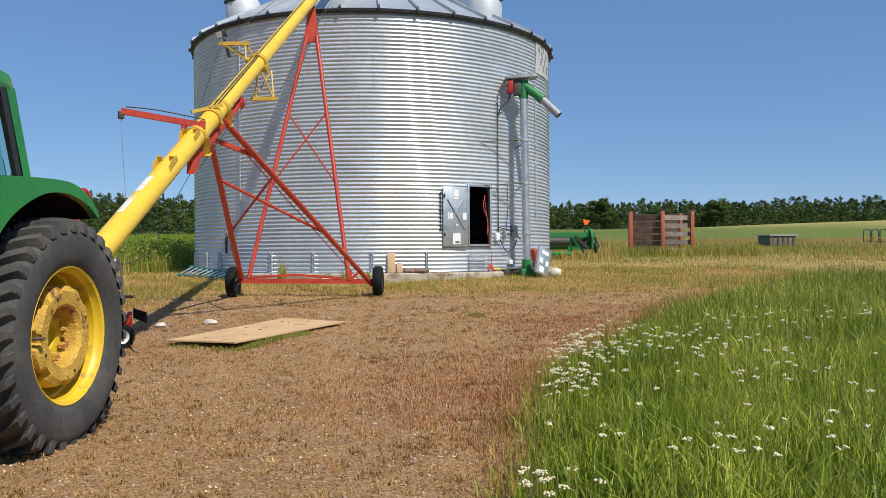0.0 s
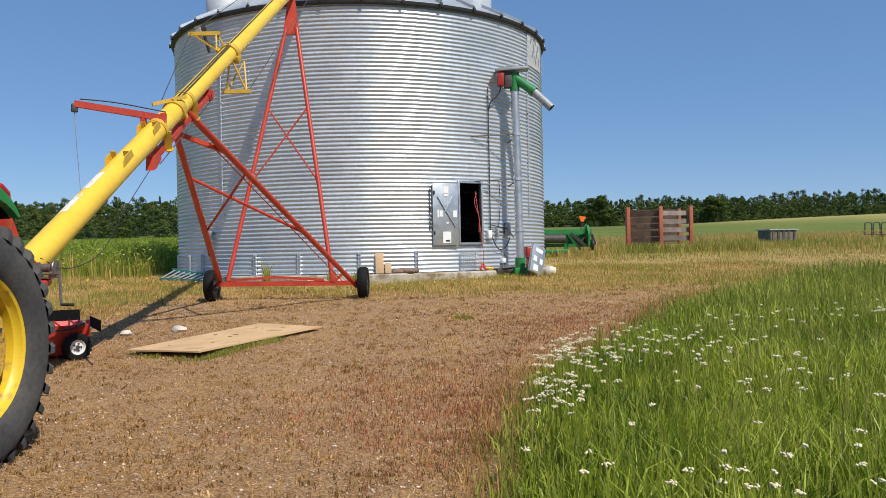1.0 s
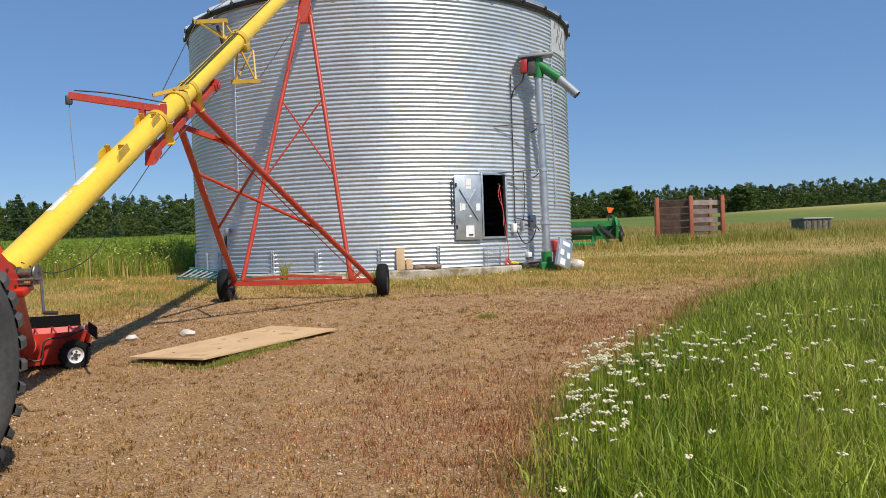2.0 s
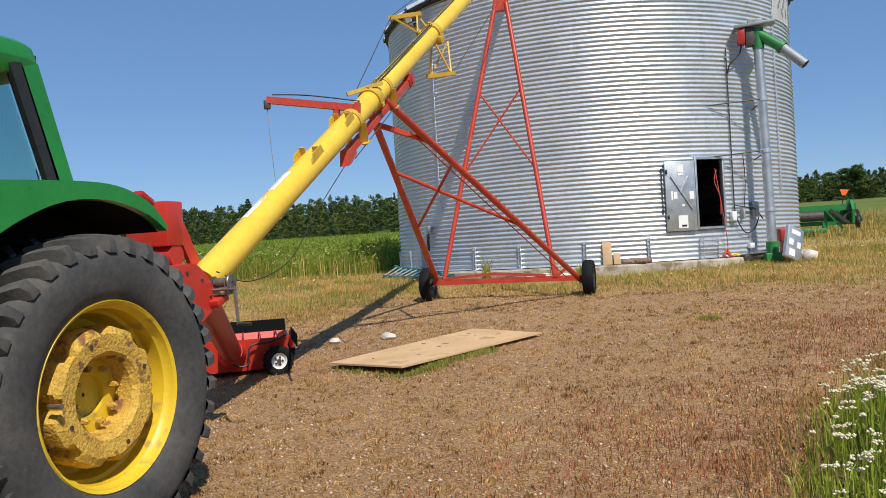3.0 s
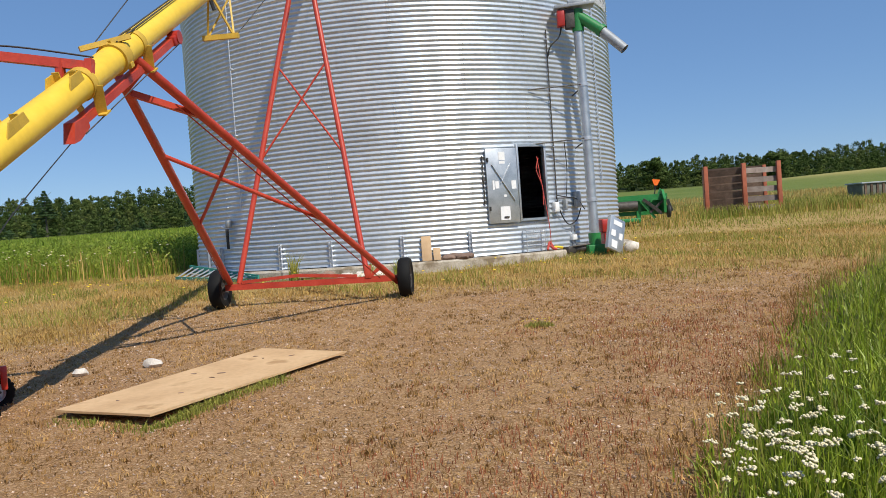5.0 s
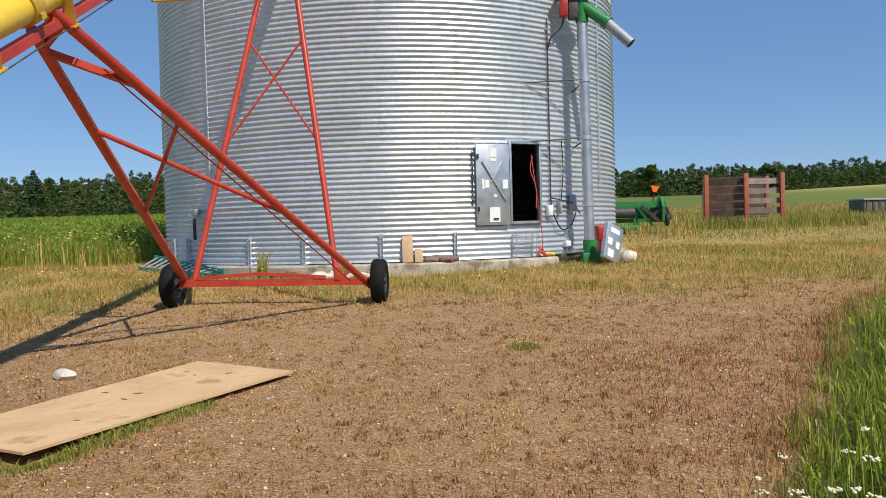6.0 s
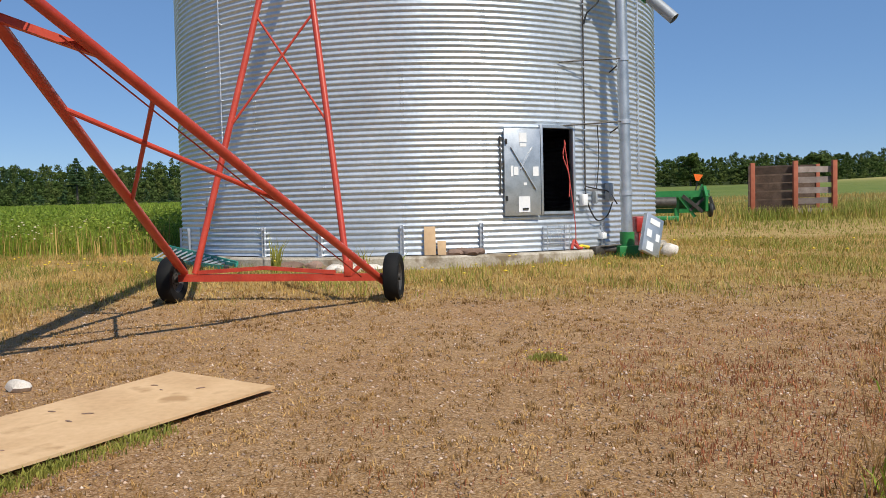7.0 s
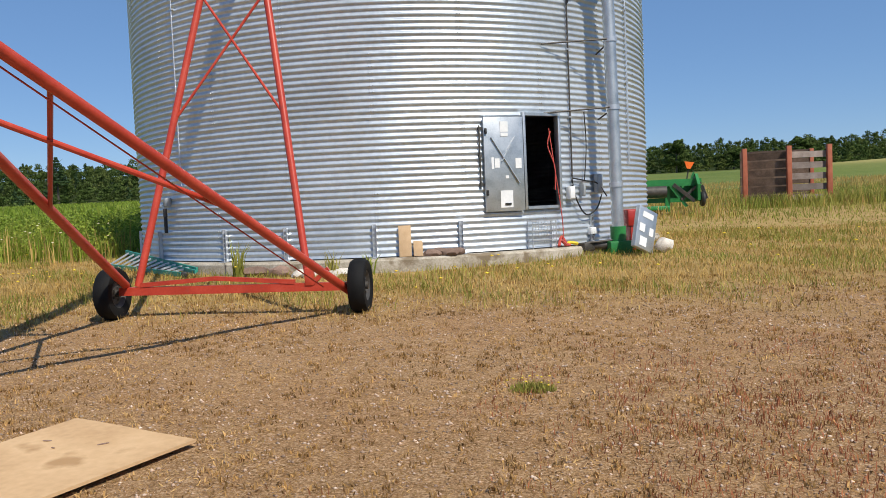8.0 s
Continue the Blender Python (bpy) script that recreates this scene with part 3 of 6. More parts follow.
def bin_fittings():
    # long thin conduits up the wall
    for deg, z0, z1, r, mat, lab in ((42, 1.75, 5.6, 0.014, DARK_STEEL, "dark conduit pipe"), (-33.8, 2.2, 6.9, 0.012, GALV_POST, "thin pale conduit"), (61.3, 2.3, 6.7, 0.016, GALV_POST, "thin pale conduit")):
        c = thing("conduit", on_bin(deg, BR + 0.04, z0), lab + " clipped to the bin wall", "pipe")
        part("pipe", tube(bmesh.new(), on_bin(deg, BR + 0.04, z0), on_bin(deg, BR + 0.04, z1), r, 8), mat, c)
        for k in range(4):
            part("clip", block(bmesh.new(), (0, 0, 0), (0.06, 0.06, 0.025)), GALV_POST, c, m=bin_turn(deg, BR + 0.03, z0 + 0.2 + (z1 - z0 - 0.4) * k / 3))
    # switch boxes and cables near the tube
    for deg, z, w, h, mat, lab in ((41.3, 1.80, 0.13, 0.22, PAPER, "small white electrical box on the bin wall"), (44.3, 1.85, 0.06, 0.24, GREY_BOX, "narrow grey electrical box on the bin wall"), (48.8, 1.95, 0.16, 0.34, GREY_BOX, "grey electrical switch box on the bin wall"), (46.5, 1.12, 0.14, 0.12, PAPER, "small white electrical box low on the bin wall"), (-38.8, 1.95, 0.12, 0.16, GREY_BOX, "grey junction box on the bin wall")):
        e = thing("switch_box", on_bin(deg, BR + 0.06, z), lab, "switch box")
        part("casing", block(bmesh.new(), (0, 0, 0), (w, 0.09, h), (0, 0, 0), 0.008), mat, e, m=bin_turn(deg, BR + 0.06, z))
        part("cover", block(bmesh.new(), (0, -0.05, 0), (w * 0.86, 0.012, h * 0.86), (0, 0, 0), 0.003), mat, e, m=bin_turn(deg, BR + 0.06, z))
    bm = cord(bmesh.new(), [on_bin(41.8, BR + 0.05, 2.02), on_bin(42.5, BR + 0.07, 1.7), on_bin(44.5, BR + 0.1, 1.42), on_bin(47.5, BR + 0.1, 1.5), on_bin(49.5, BR + 0.08, 1.75)], 0.014)
    tagged(part("cable", bm, BLACK), "thick black cable looping along the bin wall", "cable")
    bm = cord(bmesh.new(), [on_bin(42, BR + 0.06, 2.05), on_bin(45, BR + 0.09, 2.0), on_bin(48, BR + 0.1, 1.95), on_bin(50.5, BR + 0.12, 1.72)], 0.013)
    tagged(part("cable", bm, BLACK), "black cable between electrical boxes", "cable")
    bm = cord(bmesh.new(), [on_bin(45.5, BR + 0.05, 3.2), on_bin(45.7, BR + 0.06, 2.6), on_bin(44.9, BR + 0.06, 2.0)], 0.010)
    tagged(part("cable", bm, BLACK), "thin dark cable down the bin wall", "cable")
    # dark pump handle hanging on the shaded side
    h = thing("hose_valve", on_bin(-39, BR + 0.08, 1.7), "black hose and valve hanging on the bin wall", "valve")
    part("valve", block(bmesh.new(), on_bin(-39, BR + 0.1, 1.76), (0.06, 0.06, 0.16), (0, 0, -39), 0.012), DARK_STEEL, h)
    part("hose", tube(bmesh.new(), on_bin(-39, BR + 0.1, 1.4), on_bin(-39, BR + 0.1, 1.70), 0.032, 10), BLACK, h)
    part("elbow", tube(bmesh.new(), on_bin(-39, BR + 0.1, 1.85), on_bin(-42.5, BR + 0.04, 1.9), 0.015, 8), GALV_POST, h)
    # flood lamp below the eave
    f = thing("flood_lamp", on_bin(-38, BR + 0.2, 7.0), "black flood lamp on a bracket under the eave", "lamp")
    part("bracket", tube(bmesh.new(), on_bin(-37.8, BR + 0.06, 6.6), on_bin(-37.8, BR + 0.22, 7.05), 0.04, 8), BLACK, f)
    body = part("housing", block(bmesh.new(), (0, 0, 0), (0.26, 0.16, 0.2), (0, 0, 0), 0.03), BLACK, f, m=bin_turn(-38, BR + 0.3, 7.17) @ pose(0, 0, 0, 25, 0, 0))
    part("lens", block(bmesh.new(), (0, -0.084, 0), (0.22, 0.008, 0.16)), PAPER, body, m=bin_turn(-38, BR + 0.3, 7.17) @ pose(0, 0, 0, 25, 0, 0))
    # printed panel under the eave, with grey leaf shapes
    s = thing("sign_panel", on_bin(69, BR + 0.03, 7.0), "white sign panel with grey leaf shapes on the bin wall", "sign")
    bm = bmesh.new()
    lo, hi = [], []
    for k in range(9):
        a = 62.2 + 13.6 * k / 8
        lo.append(on_bin(a, BR + 0.025, 6.52)), hi.append(on_bin(a, BR + 0.025, 7.44))
    a = [bm.verts.new(p) for p in lo]
    b = [bm.verts.new(p) for p in hi]
    for k in range(8):
        bm.faces.new((a[k], a[k + 1], b[k + 1], b[k]))
    bmesh.ops.solidify(bm, geom=bm.faces[:], thickness=0.008)
    board = part("panel", bm, PAPER, s)
    for k, (da, z, tilt) in enumerate(((65, 7.25, 30), (67.5, 7.1, -25), (66.5, 6.9, 35), (69, 7.3, -30), (70.5, 6.95, 25), (69, 6.75, -35), (72, 7.15, 30), (73, 6.8, -20))):
        bm = bmesh.new()
        bmesh.ops.create_icosphere(bm, subdivisions=2, radius=1, matrix=bin_turn(da, BR + 0.03, z) @ pose(0, 0, 0, 0, tilt, 0) @ Matrix.Diagonal((0.05, 0.006, 0.14, 1)))
        part("leaf_shape", bm, INK, board)


bin_fittings()


# ---- upright unloading tube beside the bin ----
TX, TY = 2.09, 21.55


def unloading_tube():
    u = thing("unloading_auger", (TX, TY, 0.78), "upright galvanised unloading auger with green base and green elbow", "auger")
    pipe = part("tube", tube(bmesh.new(), (TX, TY, 1.2), (TX - 0.06, TY, 5.62), 0.105, 20), GALV_PLAIN, u)
    for z in (1.98, 3.3, 4.45):
        part("band", tube(bmesh.new(), (TX - 0.013 * (z - 1.2), TY, z - 0.04), (TX - 0.013 * (z - 1.2), TY, z + 0.04), 0.12, 20), GALV_POST, pipe)
    bm = tube(bmesh.new(), (TX, TY, 0.86), (TX, TY, 1.26), 0.135, 20)
    block(bm, (TX - 0.02, TY, 0.9), (0.42, 0.36, 0.22), (0, 0, 20), 0.02)
    block(bm, (TX - 0.3, TY - 0.02, 0.96), (0.34, 0.05, 0.05))
    part("base", bm, GREEN_MACHINE, u, "green painted base")
    bm = tube(bmesh.new(), on_bin(44.0, BR + 0.20, 0.95), (TX - 0.1, TY - 0.04, 0.94), 0.075, 14)
    block(bm, on_bin(43.2, BR + 0.20, 0.93), (0.26, 0.2, 0.15), (0, 0, 42), 0.03)
    tube(bm, on_bin(42.6, BR + 0.24, 1.0), (TX - 0.12, TY - 0.1, 1.03), 0.02, 8)
    part("intake", bm, DARK_STEEL, u)
    hx = TX - 0.06
    bm = bmesh.new()
    block(bm, (hx - 0.07, TY, 6.12), (0.86, 0.42, 0.07), (0, -3, 0), 0.012)
    block(bm, (hx - 0.05, TY, 6.19), (0.3, 0.3, 0.09), (0, -3, 0), 0.012)
    part("belt_cover", bm, GREY_SHEET, u, "grey belt cover")
    bm = block(bmesh.new(), (hx - 0.36, TY - 0.05, 5.87), (0.16, 0.24, 0.34), (0, 0, 0), 0.02)
    part("motor", bm, RED_DARK, u, "dark red motor box")
    bm = block(bmesh.new(), (hx - 0.17, TY - 0.02, 5.85), (0.2, 0.22, 0.4), (0, 0, 0), 0.02)
    part("motor_mount", bm, DARK_STEEL, u)
    bm = tube(bmesh.new(), (hx, TY, 5.58), (hx, TY, 6.05), 0.125, 20)
    tube(bm, (hx, TY, 5.93), (hx + 0.47, TY - 0.18, 5.52), 0.115, 20)
    tube(bm, (hx + 0.43, TY - 0.165, 5.56), (hx + 0.49, TY - 0.19, 5.50), 0.135, 20)
    part("elbow", bm, GREEN_MACHINE, u, "green elbow")
    bm = bmesh.new()
    m, d = along((hx + 0.47, TY - 0.18, 5.52), (hx + 0.9, TY - 0.34, 5.06))
    lathe(bm, [(0.105, 0), (0.105, d), (0.095, d), (0.095, 0)], 24, m @ pose(0, 0, 0, 0, -90, 0), closed=True)
    part("spout", bm, GREY_SHEET, u, "grey open spout")
    bm = cord(bmesh.new(), [(hx - 0.36, TY - 0.05, 5.7), (hx - 0.42, TY - 0.05, 5.5), (hx - 0.62, TY - 0.1, 5.3), on_bin(42, BR + 0.06, 5.1)], 0.018)
    part("motor_cable", bm, BLACK, u)
    for z, deg in ((4.45, 36), (3.3, 36)):
        bm = tube(bmesh.new(), (TX - 0.05, TY - 0.08, z), on_bin(deg, BR + 0.03, z - 0.08), 0.014, 8)
        tube(bm, (TX - 0.05, TY, z - 0.04), on_bin(50, BR + 0.02, z - 0.15), 0.014, 8)
        part("stay_rod", bm, DARK_STEEL, u)
    u.matrix_basis = Matrix.Translation((0, 0, -0.07)) @ u.matrix_basis


unloading_tube()

# ---- portable yellow auger ----
TUBE_R = 0.124
AUGER_Z, AUGER_K = 1.56, 0.558


def axis(y, up=0.0, side=0.0):
    """A point by the auger's tube: on its axis at y, raised square to it, moved sideways."""
    return Vector((-3.22 + 0.03 * (y - 8) + side, y - 0.487 * up, AUGER_Z + AUGER_K * (y - 7.85) + 0.873 * up))


HUB_L, HUB_R = Vector((-4.37, 16.4, 0.81)), Vector((-1.39, 16.4, 0.81))


def small_wheel(parent, at, r, width, yaw, rim_mat, tyre_mat, lugs=0):
    """A wheel with tyre, rim and hub, its axle along x turned by yaw."""
    m = Matrix.Translation(at) @ pose(0, 0, 0, 0, 0, yaw)
    w = width / 2
    bm = lathe(bmesh.new(), [(r * 0.55, -w * 0.8), (r * 0.72, -w), (r * 0.92, -w * 0.92), (r, -w * 0.55), (r, w * 0.55), (r * 0.92, w * 0.92), (r * 0.72, w), (r * 0.55, w * 0.8)], lugs * 4 or 40, m, True, 0.06 if lugs else 0.0, r * 0.9)
    wheel = new("wheel")
    attach(wheel, parent)
    part("tyre", bm, tyre_mat, wheel)
    bm = lathe(bmesh.new(), [(r * 0.56, -w * 0.8), (r * 0.5, -w * 0.7), (r * 0.42, -w * 0.2), (r * 0.2, -w * 0.15), (0.005, -w * 0.15)], 32, m)
    lathe(bm, [(r * 0.56, w * 0.8), (r * 0.5, w * 0.7), (r * 0.42, w * 0.35), (r * 0.2, w * 0.45), (0.005, w * 0.45)], 32, m)
    part("rim", bm, rim_mat, wheel)
    bm = tube(bmesh.new(), m @ Vector((-w * 0.9, 0, 0)), m @ Vector((w * 0.9, 0, 0)), r * 0.14, 14)
    for k in range(5):
        a = 2 * math.pi * k / 5
        c = Vector((0, r * 0.26 * math.cos(a), r * 0.26 * math.sin(a)))
        tube(bm, m @ (c + Vector((-w * 0.3, 0, 0))), m @ (c + Vector((w * 0.6, 0, 0))), 0.012, 6)
    part("hub", bm, DARK_STEEL, wheel)
    return wheel


def portable_auger():
    g = thing("portable_auger", (-2.9, 14, 0.5), "long yellow grain auger on a red wheeled A-frame", "auger")
    body = part("auger_tube", tube(bmesh.new(), axis(7.42), axis(25.3), TUBE_R, 36), YELLOW, g)
    # faded decals and collars on the tube
    for y0, y1 in ((8.15, 8.5), (8.6, 8.95)):
        bm = bmesh.new()
        rows = []
        for a in (-8, 6, 20, 34):
            up, side = (TUBE_R + 0.002) * math.cos(radians(a)), -(TUBE_R + 0.002) * math.sin(radians(a))
            rows.append((bm.verts.new(axis(y0, up, side)), bm.verts.new(axis(y1, up, side))))
        for a, b in zip(rows, rows[1:]):
            bm.faces.new((a[0], a[1], b[1], b[0]))
        part("decal", bm, WHITE_PAINT, body, "flaking white decal")
    for y, r in ((13.25, 0.15), (10.9, 0.145), (18.4, 0.145), (23.2, 0.145)):
        bm = bmesh.new()
        m, d = along(axis(y - 0.06), axis(y + 0.06))
        lathe(bm, [(r - 0.03, 0), (r, 0), (r, d), (r - 0.03, d)], 28, m @ pose(0, 0, 0, 0, -90, 0), closed=True)
        for k in range(3):
            block(bm, axis(y, r * math.cos(k * 2.1), r * math.sin(k * 2.1)), (0.04, 0.07, 0.045), (29, 0, 0))
        part("collar", bm, YELLOW_DIRTY, body)
    # paired lugs on the tube
    for y, w in ((9.3, 0.16), (10.1, 0.13)):
        for side in (-1, 1):
            m = Matrix.Translation(axis(y, 0.085, side * 0.10)) @ pose(0, 0, 0, 29, 0, 0)
            bm = prism(bmesh.new(), [(-w, -0.02), (w, -0.02), (w * 0.8, 0.07), (-w * 0.5, 0.07)], -0.006, 0.006, m)
            block(bm, m @ Vector((-side * 0.03, w * 0.35, 0.05)), (0.06, 0.012, 0.07), (29, 0, 0))
            part("lug", bm, YELLOW_DIRTY, body)
    part("tie_bar", beam(bmesh.new(), axis(10.75, 0.15, -0.2), axis(11.0, 0.15, 0.14), 0.045, 0.045), YELLOW_DIRTY, body)
    # cable stands
    for ends, foot, name in (((-3.74, -3.24, 4.92), (-3.19, 13.3, 4.60), "cable_stand"), ((-3.21, -2.77, 3.99), (-2.98, 13.3, 4.50), "cable_stand")):
        bm = beam(bmesh.new(), (ends[0], 13.35, ends[2]), (ends[1], 13.35, ends[2]), 0.05, 0.06)
        for x in (ends[0] + 0.06, ends[1] - 0.06):
            beam(bm, (x, 13.35, ends[2]), (foot[0] - 0.05, 13.15, foot[2]), 0.022, 0.022)
            beam(bm, (x, 13.35, ends[2]), (foot[0] + 0.08, 13.5, foot[2]), 0.022, 0.022)
        block(bm, foot, (0.14, 0.2, 0.12), (28, 0, 0), 0.01)
        part(name, bm, YELLOW_DIRTY, g)
    # truss cables
    bm = bmesh.new()
    tube(bm, (-3.7, 13.35, 4.95), axis(24, 0.17, -0.1), 0.006, 5)
    tube(bm, (-3.7, 13.35, 4.95), axis(10.9, 0.15, -0.14), 0.006, 5)
    tube(bm, (-2.8, 13.35, 4.0), axis(24, -0.17, 0.1), 0.006, 5)
    tube(bm, axis(10.9, 0.15, 0.02), axis(17.5, 0.14, 0.0), 0.008, 5)
    tube(bm, axis(10.9, 0.14, 0.06), axis(13.2, 0.15, 0.05), 0.008, 5)
    part("truss_cable", bm, DARK_STEEL, g)
    # slide track under the tube
    bm = beam(bmesh.new(), axis(10.05, -0.235, 0.02), axis(11.85, -0.19, 0.06), 0.08, 0.07)
    prism(bm, [(-0.16, -0.10), (-0.06, -0.10), (0.14, -0.04), (0.14, 0.06), (-0.08, 0.05)], -0.048, 0.048, Matrix.Translation(axis(10.02, -0.245, 0.02)) @ pose(0, 0, 0, 20, 0, 0))
    part("slide_track", bm, RED, g)
    bm = tube(bmesh.new(), axis(11.95, -0.18, 0.02), axis(11.95, -0.18, 0.13), 0.07, 18)
    block(bm, axis(11.9, -0.19, 0.07), (0.1, 0.14, 0.1), (28, 0, 0), 0.015)
    part("track_pulley", bm, RED_DARK, g)
    for side in (-0.05, 0.10):
        part("track_cable", tube(bmesh.new(), axis(10.0, -0.30, side), axis(11.95, -0.25, side), 0.006, 6), DARK_STEEL, g)
    for y in (10.3, 11.25):
        m, d = along(axis(y - 0.035), axis(y + 0.035))
        bm = lathe(bmesh.new(), [(TUBE_R, 0), (TUBE_R + 0.012, 0), (TUBE_R + 0.012, d), (TUBE_R, d)], 24, m @ pose(0, 0, 0, 0, -90, 0), closed=True)
        for side in (-1, 1):
            beam(bm, axis(y, -0.02, side * 0.13), axis(y, -0.27, side * 0.075 + 0.02), 0.09, 0.012)
            block(bm, axis(y, -0.26, side * 0.10 + 0.02), (0.07, 0.11, 0.014), (29, 0, 0))
        part("track_strap", bm, YELLOW_DIRTY, g)
    part("strut_hanger", tube(bmesh.new(), axis(11.1, -0.16, 0.06), axis(11.42, -0.36, 0.0), 0.026, 10), RED, g)
    # winch boom
    tip, root = Vector((-4.03, 10.05, 3.22)), Vector((-3.05, 10.35, 3.07))
    boom = part("boom", beam(bmesh.new(), tip, root, 0.07, 0.075), RED, g, "red hoist boom")
    bm = beam(bmesh.new(), (-3.3, 10.27, 2.92), (-3.3, 10.27, 3.14), 0.06, 0.06)
    part("boom_post", bm, RED, boom)
    part("boom_post", beam(bmesh.new(), (-3.07, 10.3, 2.95), (-3.07, 10.32, 3.13), 0.06, 0.06), RED, boom)
    bm = block(bmesh.new(), tip + Vector((0, 0, -0.05)), (0.07, 0.07, 0.1), (0, 0, 35), 0.01)
    part("pulley", bm, DARK_STEEL, boom)
    bm = cord(bmesh.new(), [tip + Vector((0, 0, -0.05)), tip + Vector((0.01, 0.01, -0.45)), tip + Vector((0.03, 0.02, -0.8)), tip + Vector((0.05, 0.03, -1.22))], 0.0045)
    part("hoist_cable", bm, GREY_SHEET, boom)
    hk = tip + Vector((0.05, 0.03, -1.27))
    part("hook", cord(bmesh.new(), [hk + Vector((0, 0, 0.06)), hk + Vector((0.035, 0, 0.02)), hk + Vector((0.02, 0, -0.04)), hk + Vector((-0.03, 0, -0.03)), hk + Vector((-0.035, 0, 0.01))], 0.011), GALV_POST, boom)
    part("boom_cable", cord(bmesh.new(), [tip + Vector((0.05, 0.03, 0.06)), (-3.6, 10.2, 3.25), root + Vector((0, 0, 0.08))], 0.008), BLACK, boom)
    # lower struts to the axle
    lt, rt = Vector((-3.32, 11.33, 3.20)), Vector((-3.12, 11.07, 3.37))
    lb, rb = Vector((-4.2, 16.4, 0.90)), Vector((-1.52, 16.4, 0.75))

    def l(s):
        return lt.lerp(lb, s)

    def r(s):
        return rt.lerp(rb, s)
    part("strut", tube(bmesh.new(), lt, lb, 0.048, 14), RED, g)
    part("strut", tube(bmesh.new(), rt, rb, 0.048, 14), RED, g)
    part("strut_brace", beam(bmesh.new(), l(0.05), r(0.19), 0.07, 0.06), RED, g)
    part("strut_brace", beam(bmesh.new(), axis(11.3, -0.25, 0.0), l(0.04), 0.06, 0.05), RED, g)
    part("strut_brace", tube(bmesh.new(), l(0.27), r(0.62), 0.026, 10), RED, g)
    part("strut_brace", tube(bmesh.new(), r(0.285), l(0.61), 0.022, 10), RED_DARK, g)
    bm = tube(bmesh.new(), l(0.0) + Vector((-0.02, 0, -0.05)), l(0.97) + Vector((-0.07, 0, 0)), 0.007, 6)
    tube(bm, r(0.13) + Vector((-0.05, 0, -0.07)), r(0.93) + Vector((-0.1, 0, -0.09)), 0.008, 6)
    part("brake_line", bm, RED, g)
    # axle beam with its arched stay
    bm = beam(bmesh.new(), HUB_L + Vector((0.1, 0, 0.02)), HUB_R + Vector((-0.1, 0, 0.0)), 0.075, 0.095)
    beam(bm, (-4.0, 16.38, 0.9), (-3.1, 16.38, 0.95), 0.05, 0.05)
    beam(bm, (-3.1, 16.38, 0.95), (-2.15, 16.38, 0.88), 0.05, 0.05)
    block(bm, (-1.98, 16.4, 0.93), (0.1, 0.1, 0.2), (0, 0, 0), 0.01)
    beam(bm, (-1.95, 16.38, 0.85), (-1.75, 16.38, 1.02), 0.05, 0.05)
    part("axle", bm, RED, g)
    # upper A-frame legs
    tl, tr = Vector((-3.05, 17.55, 6.15)), Vector((-2.83, 17.55, 6.15))
    bl, br = Vector((-4.06, 16.42, 0.88)), Vector((-2.0, 16.42, 0.9))
    part("a_frame_leg", tube(bmesh.new(), bl, tl, 0.044, 14), RED, g)
    part("a_frame_leg", tube(bmesh.new(), br, tr, 0.044, 14), RED, g)
    bm = prism(bmesh.new(), [(-0.17, -0.1), (0.17, -0.1), (0.07, 0.75), (-0.05, 0.75)], -0.05, 0.05, Matrix.Translation((-2.94, 17.58, 6.12)) @ pose(0, 0, 0, 0, 0, 90) @ pose(0, 0, 0, 0, 8, 0))
    part("apex_bracket", bm, RED, g)
    for a, b in (((0.67, 0.37), (0, 1)), ((0.37, 0.67), (0, 1))):
        p0, p1 = bl.lerp(tl, a[0]), br.lerp(tr, a[1])
        part("cross_rod", tube(bmesh.new(), p0, p1, 0.017, 8), RED, g)
    for hub, side in ((HUB_L, -1), (HUB_R, 1)):
        small_wheel(g, hub, 0.31, 0.2, 0, DARK_STEEL, RUBBER_DARK)
    # lower boot, gear housing, hand winch
    bm = prism(bmesh.new(), [(6.82, 1.46), (7.15, 1.475), (7.28, 1.385), (7.385, 1.26), (7.365, 1.13), (7.2, 1.04), (6.82, 0.97)], -3.44, -3.09)
    bmesh.ops.bevel(bm, geom=bm.edges[:], offset=0.008, segments=2, affect="EDGES")
    boot = part("boot", bm, RED_BRIGHT, g, "red lower boot")
    bm = tube(bmesh.new(), (-3.092, 7.02, 1.41), (-3.08, 7.02, 1.41), 0.012, 6)
    for y, z in ((7.2, 1.35), (7.3, 1.22), (7.0, 1.08)):
        tube(bm, (-3.092, y, z), (-3.08, y, z), 0.012, 6)
    part("plate_bolts", bm, DARK_STEEL, boot)
    bm = block(bmesh.new(), (-3.43, 7.15, 1.775), (0.36, 0.2, 0.33), (0, 0, 0), 0.012)
    part("gear_housing", bm, RED_BRIGHT, g, "tall red drive housing")
    bm = tube(bmesh.new(), (-3.6, 7.16, 1.54), (-3.26, 7.16, 1.54), 0.085, 22)
    beam(bm, (-3.34, 7.27, 1.82), (-3.32, 7.47, 1.45), 0.04, 0.1)
    tube(bm, (-3.75, 6.5, 0.95), (-3.3, 7.1, 1.2), 0.05, 12)
    part("drive_tube", bm, RED_BRIGHT, g)
    wm = Matrix.Translation((-3.05, 7.40, 1.265))
    bm = tube(bmesh.new(), wm @ Vector((-0.055, 0, 0.05)), wm @ Vector((0.055, 0, 0.05)), 0.036, 16)
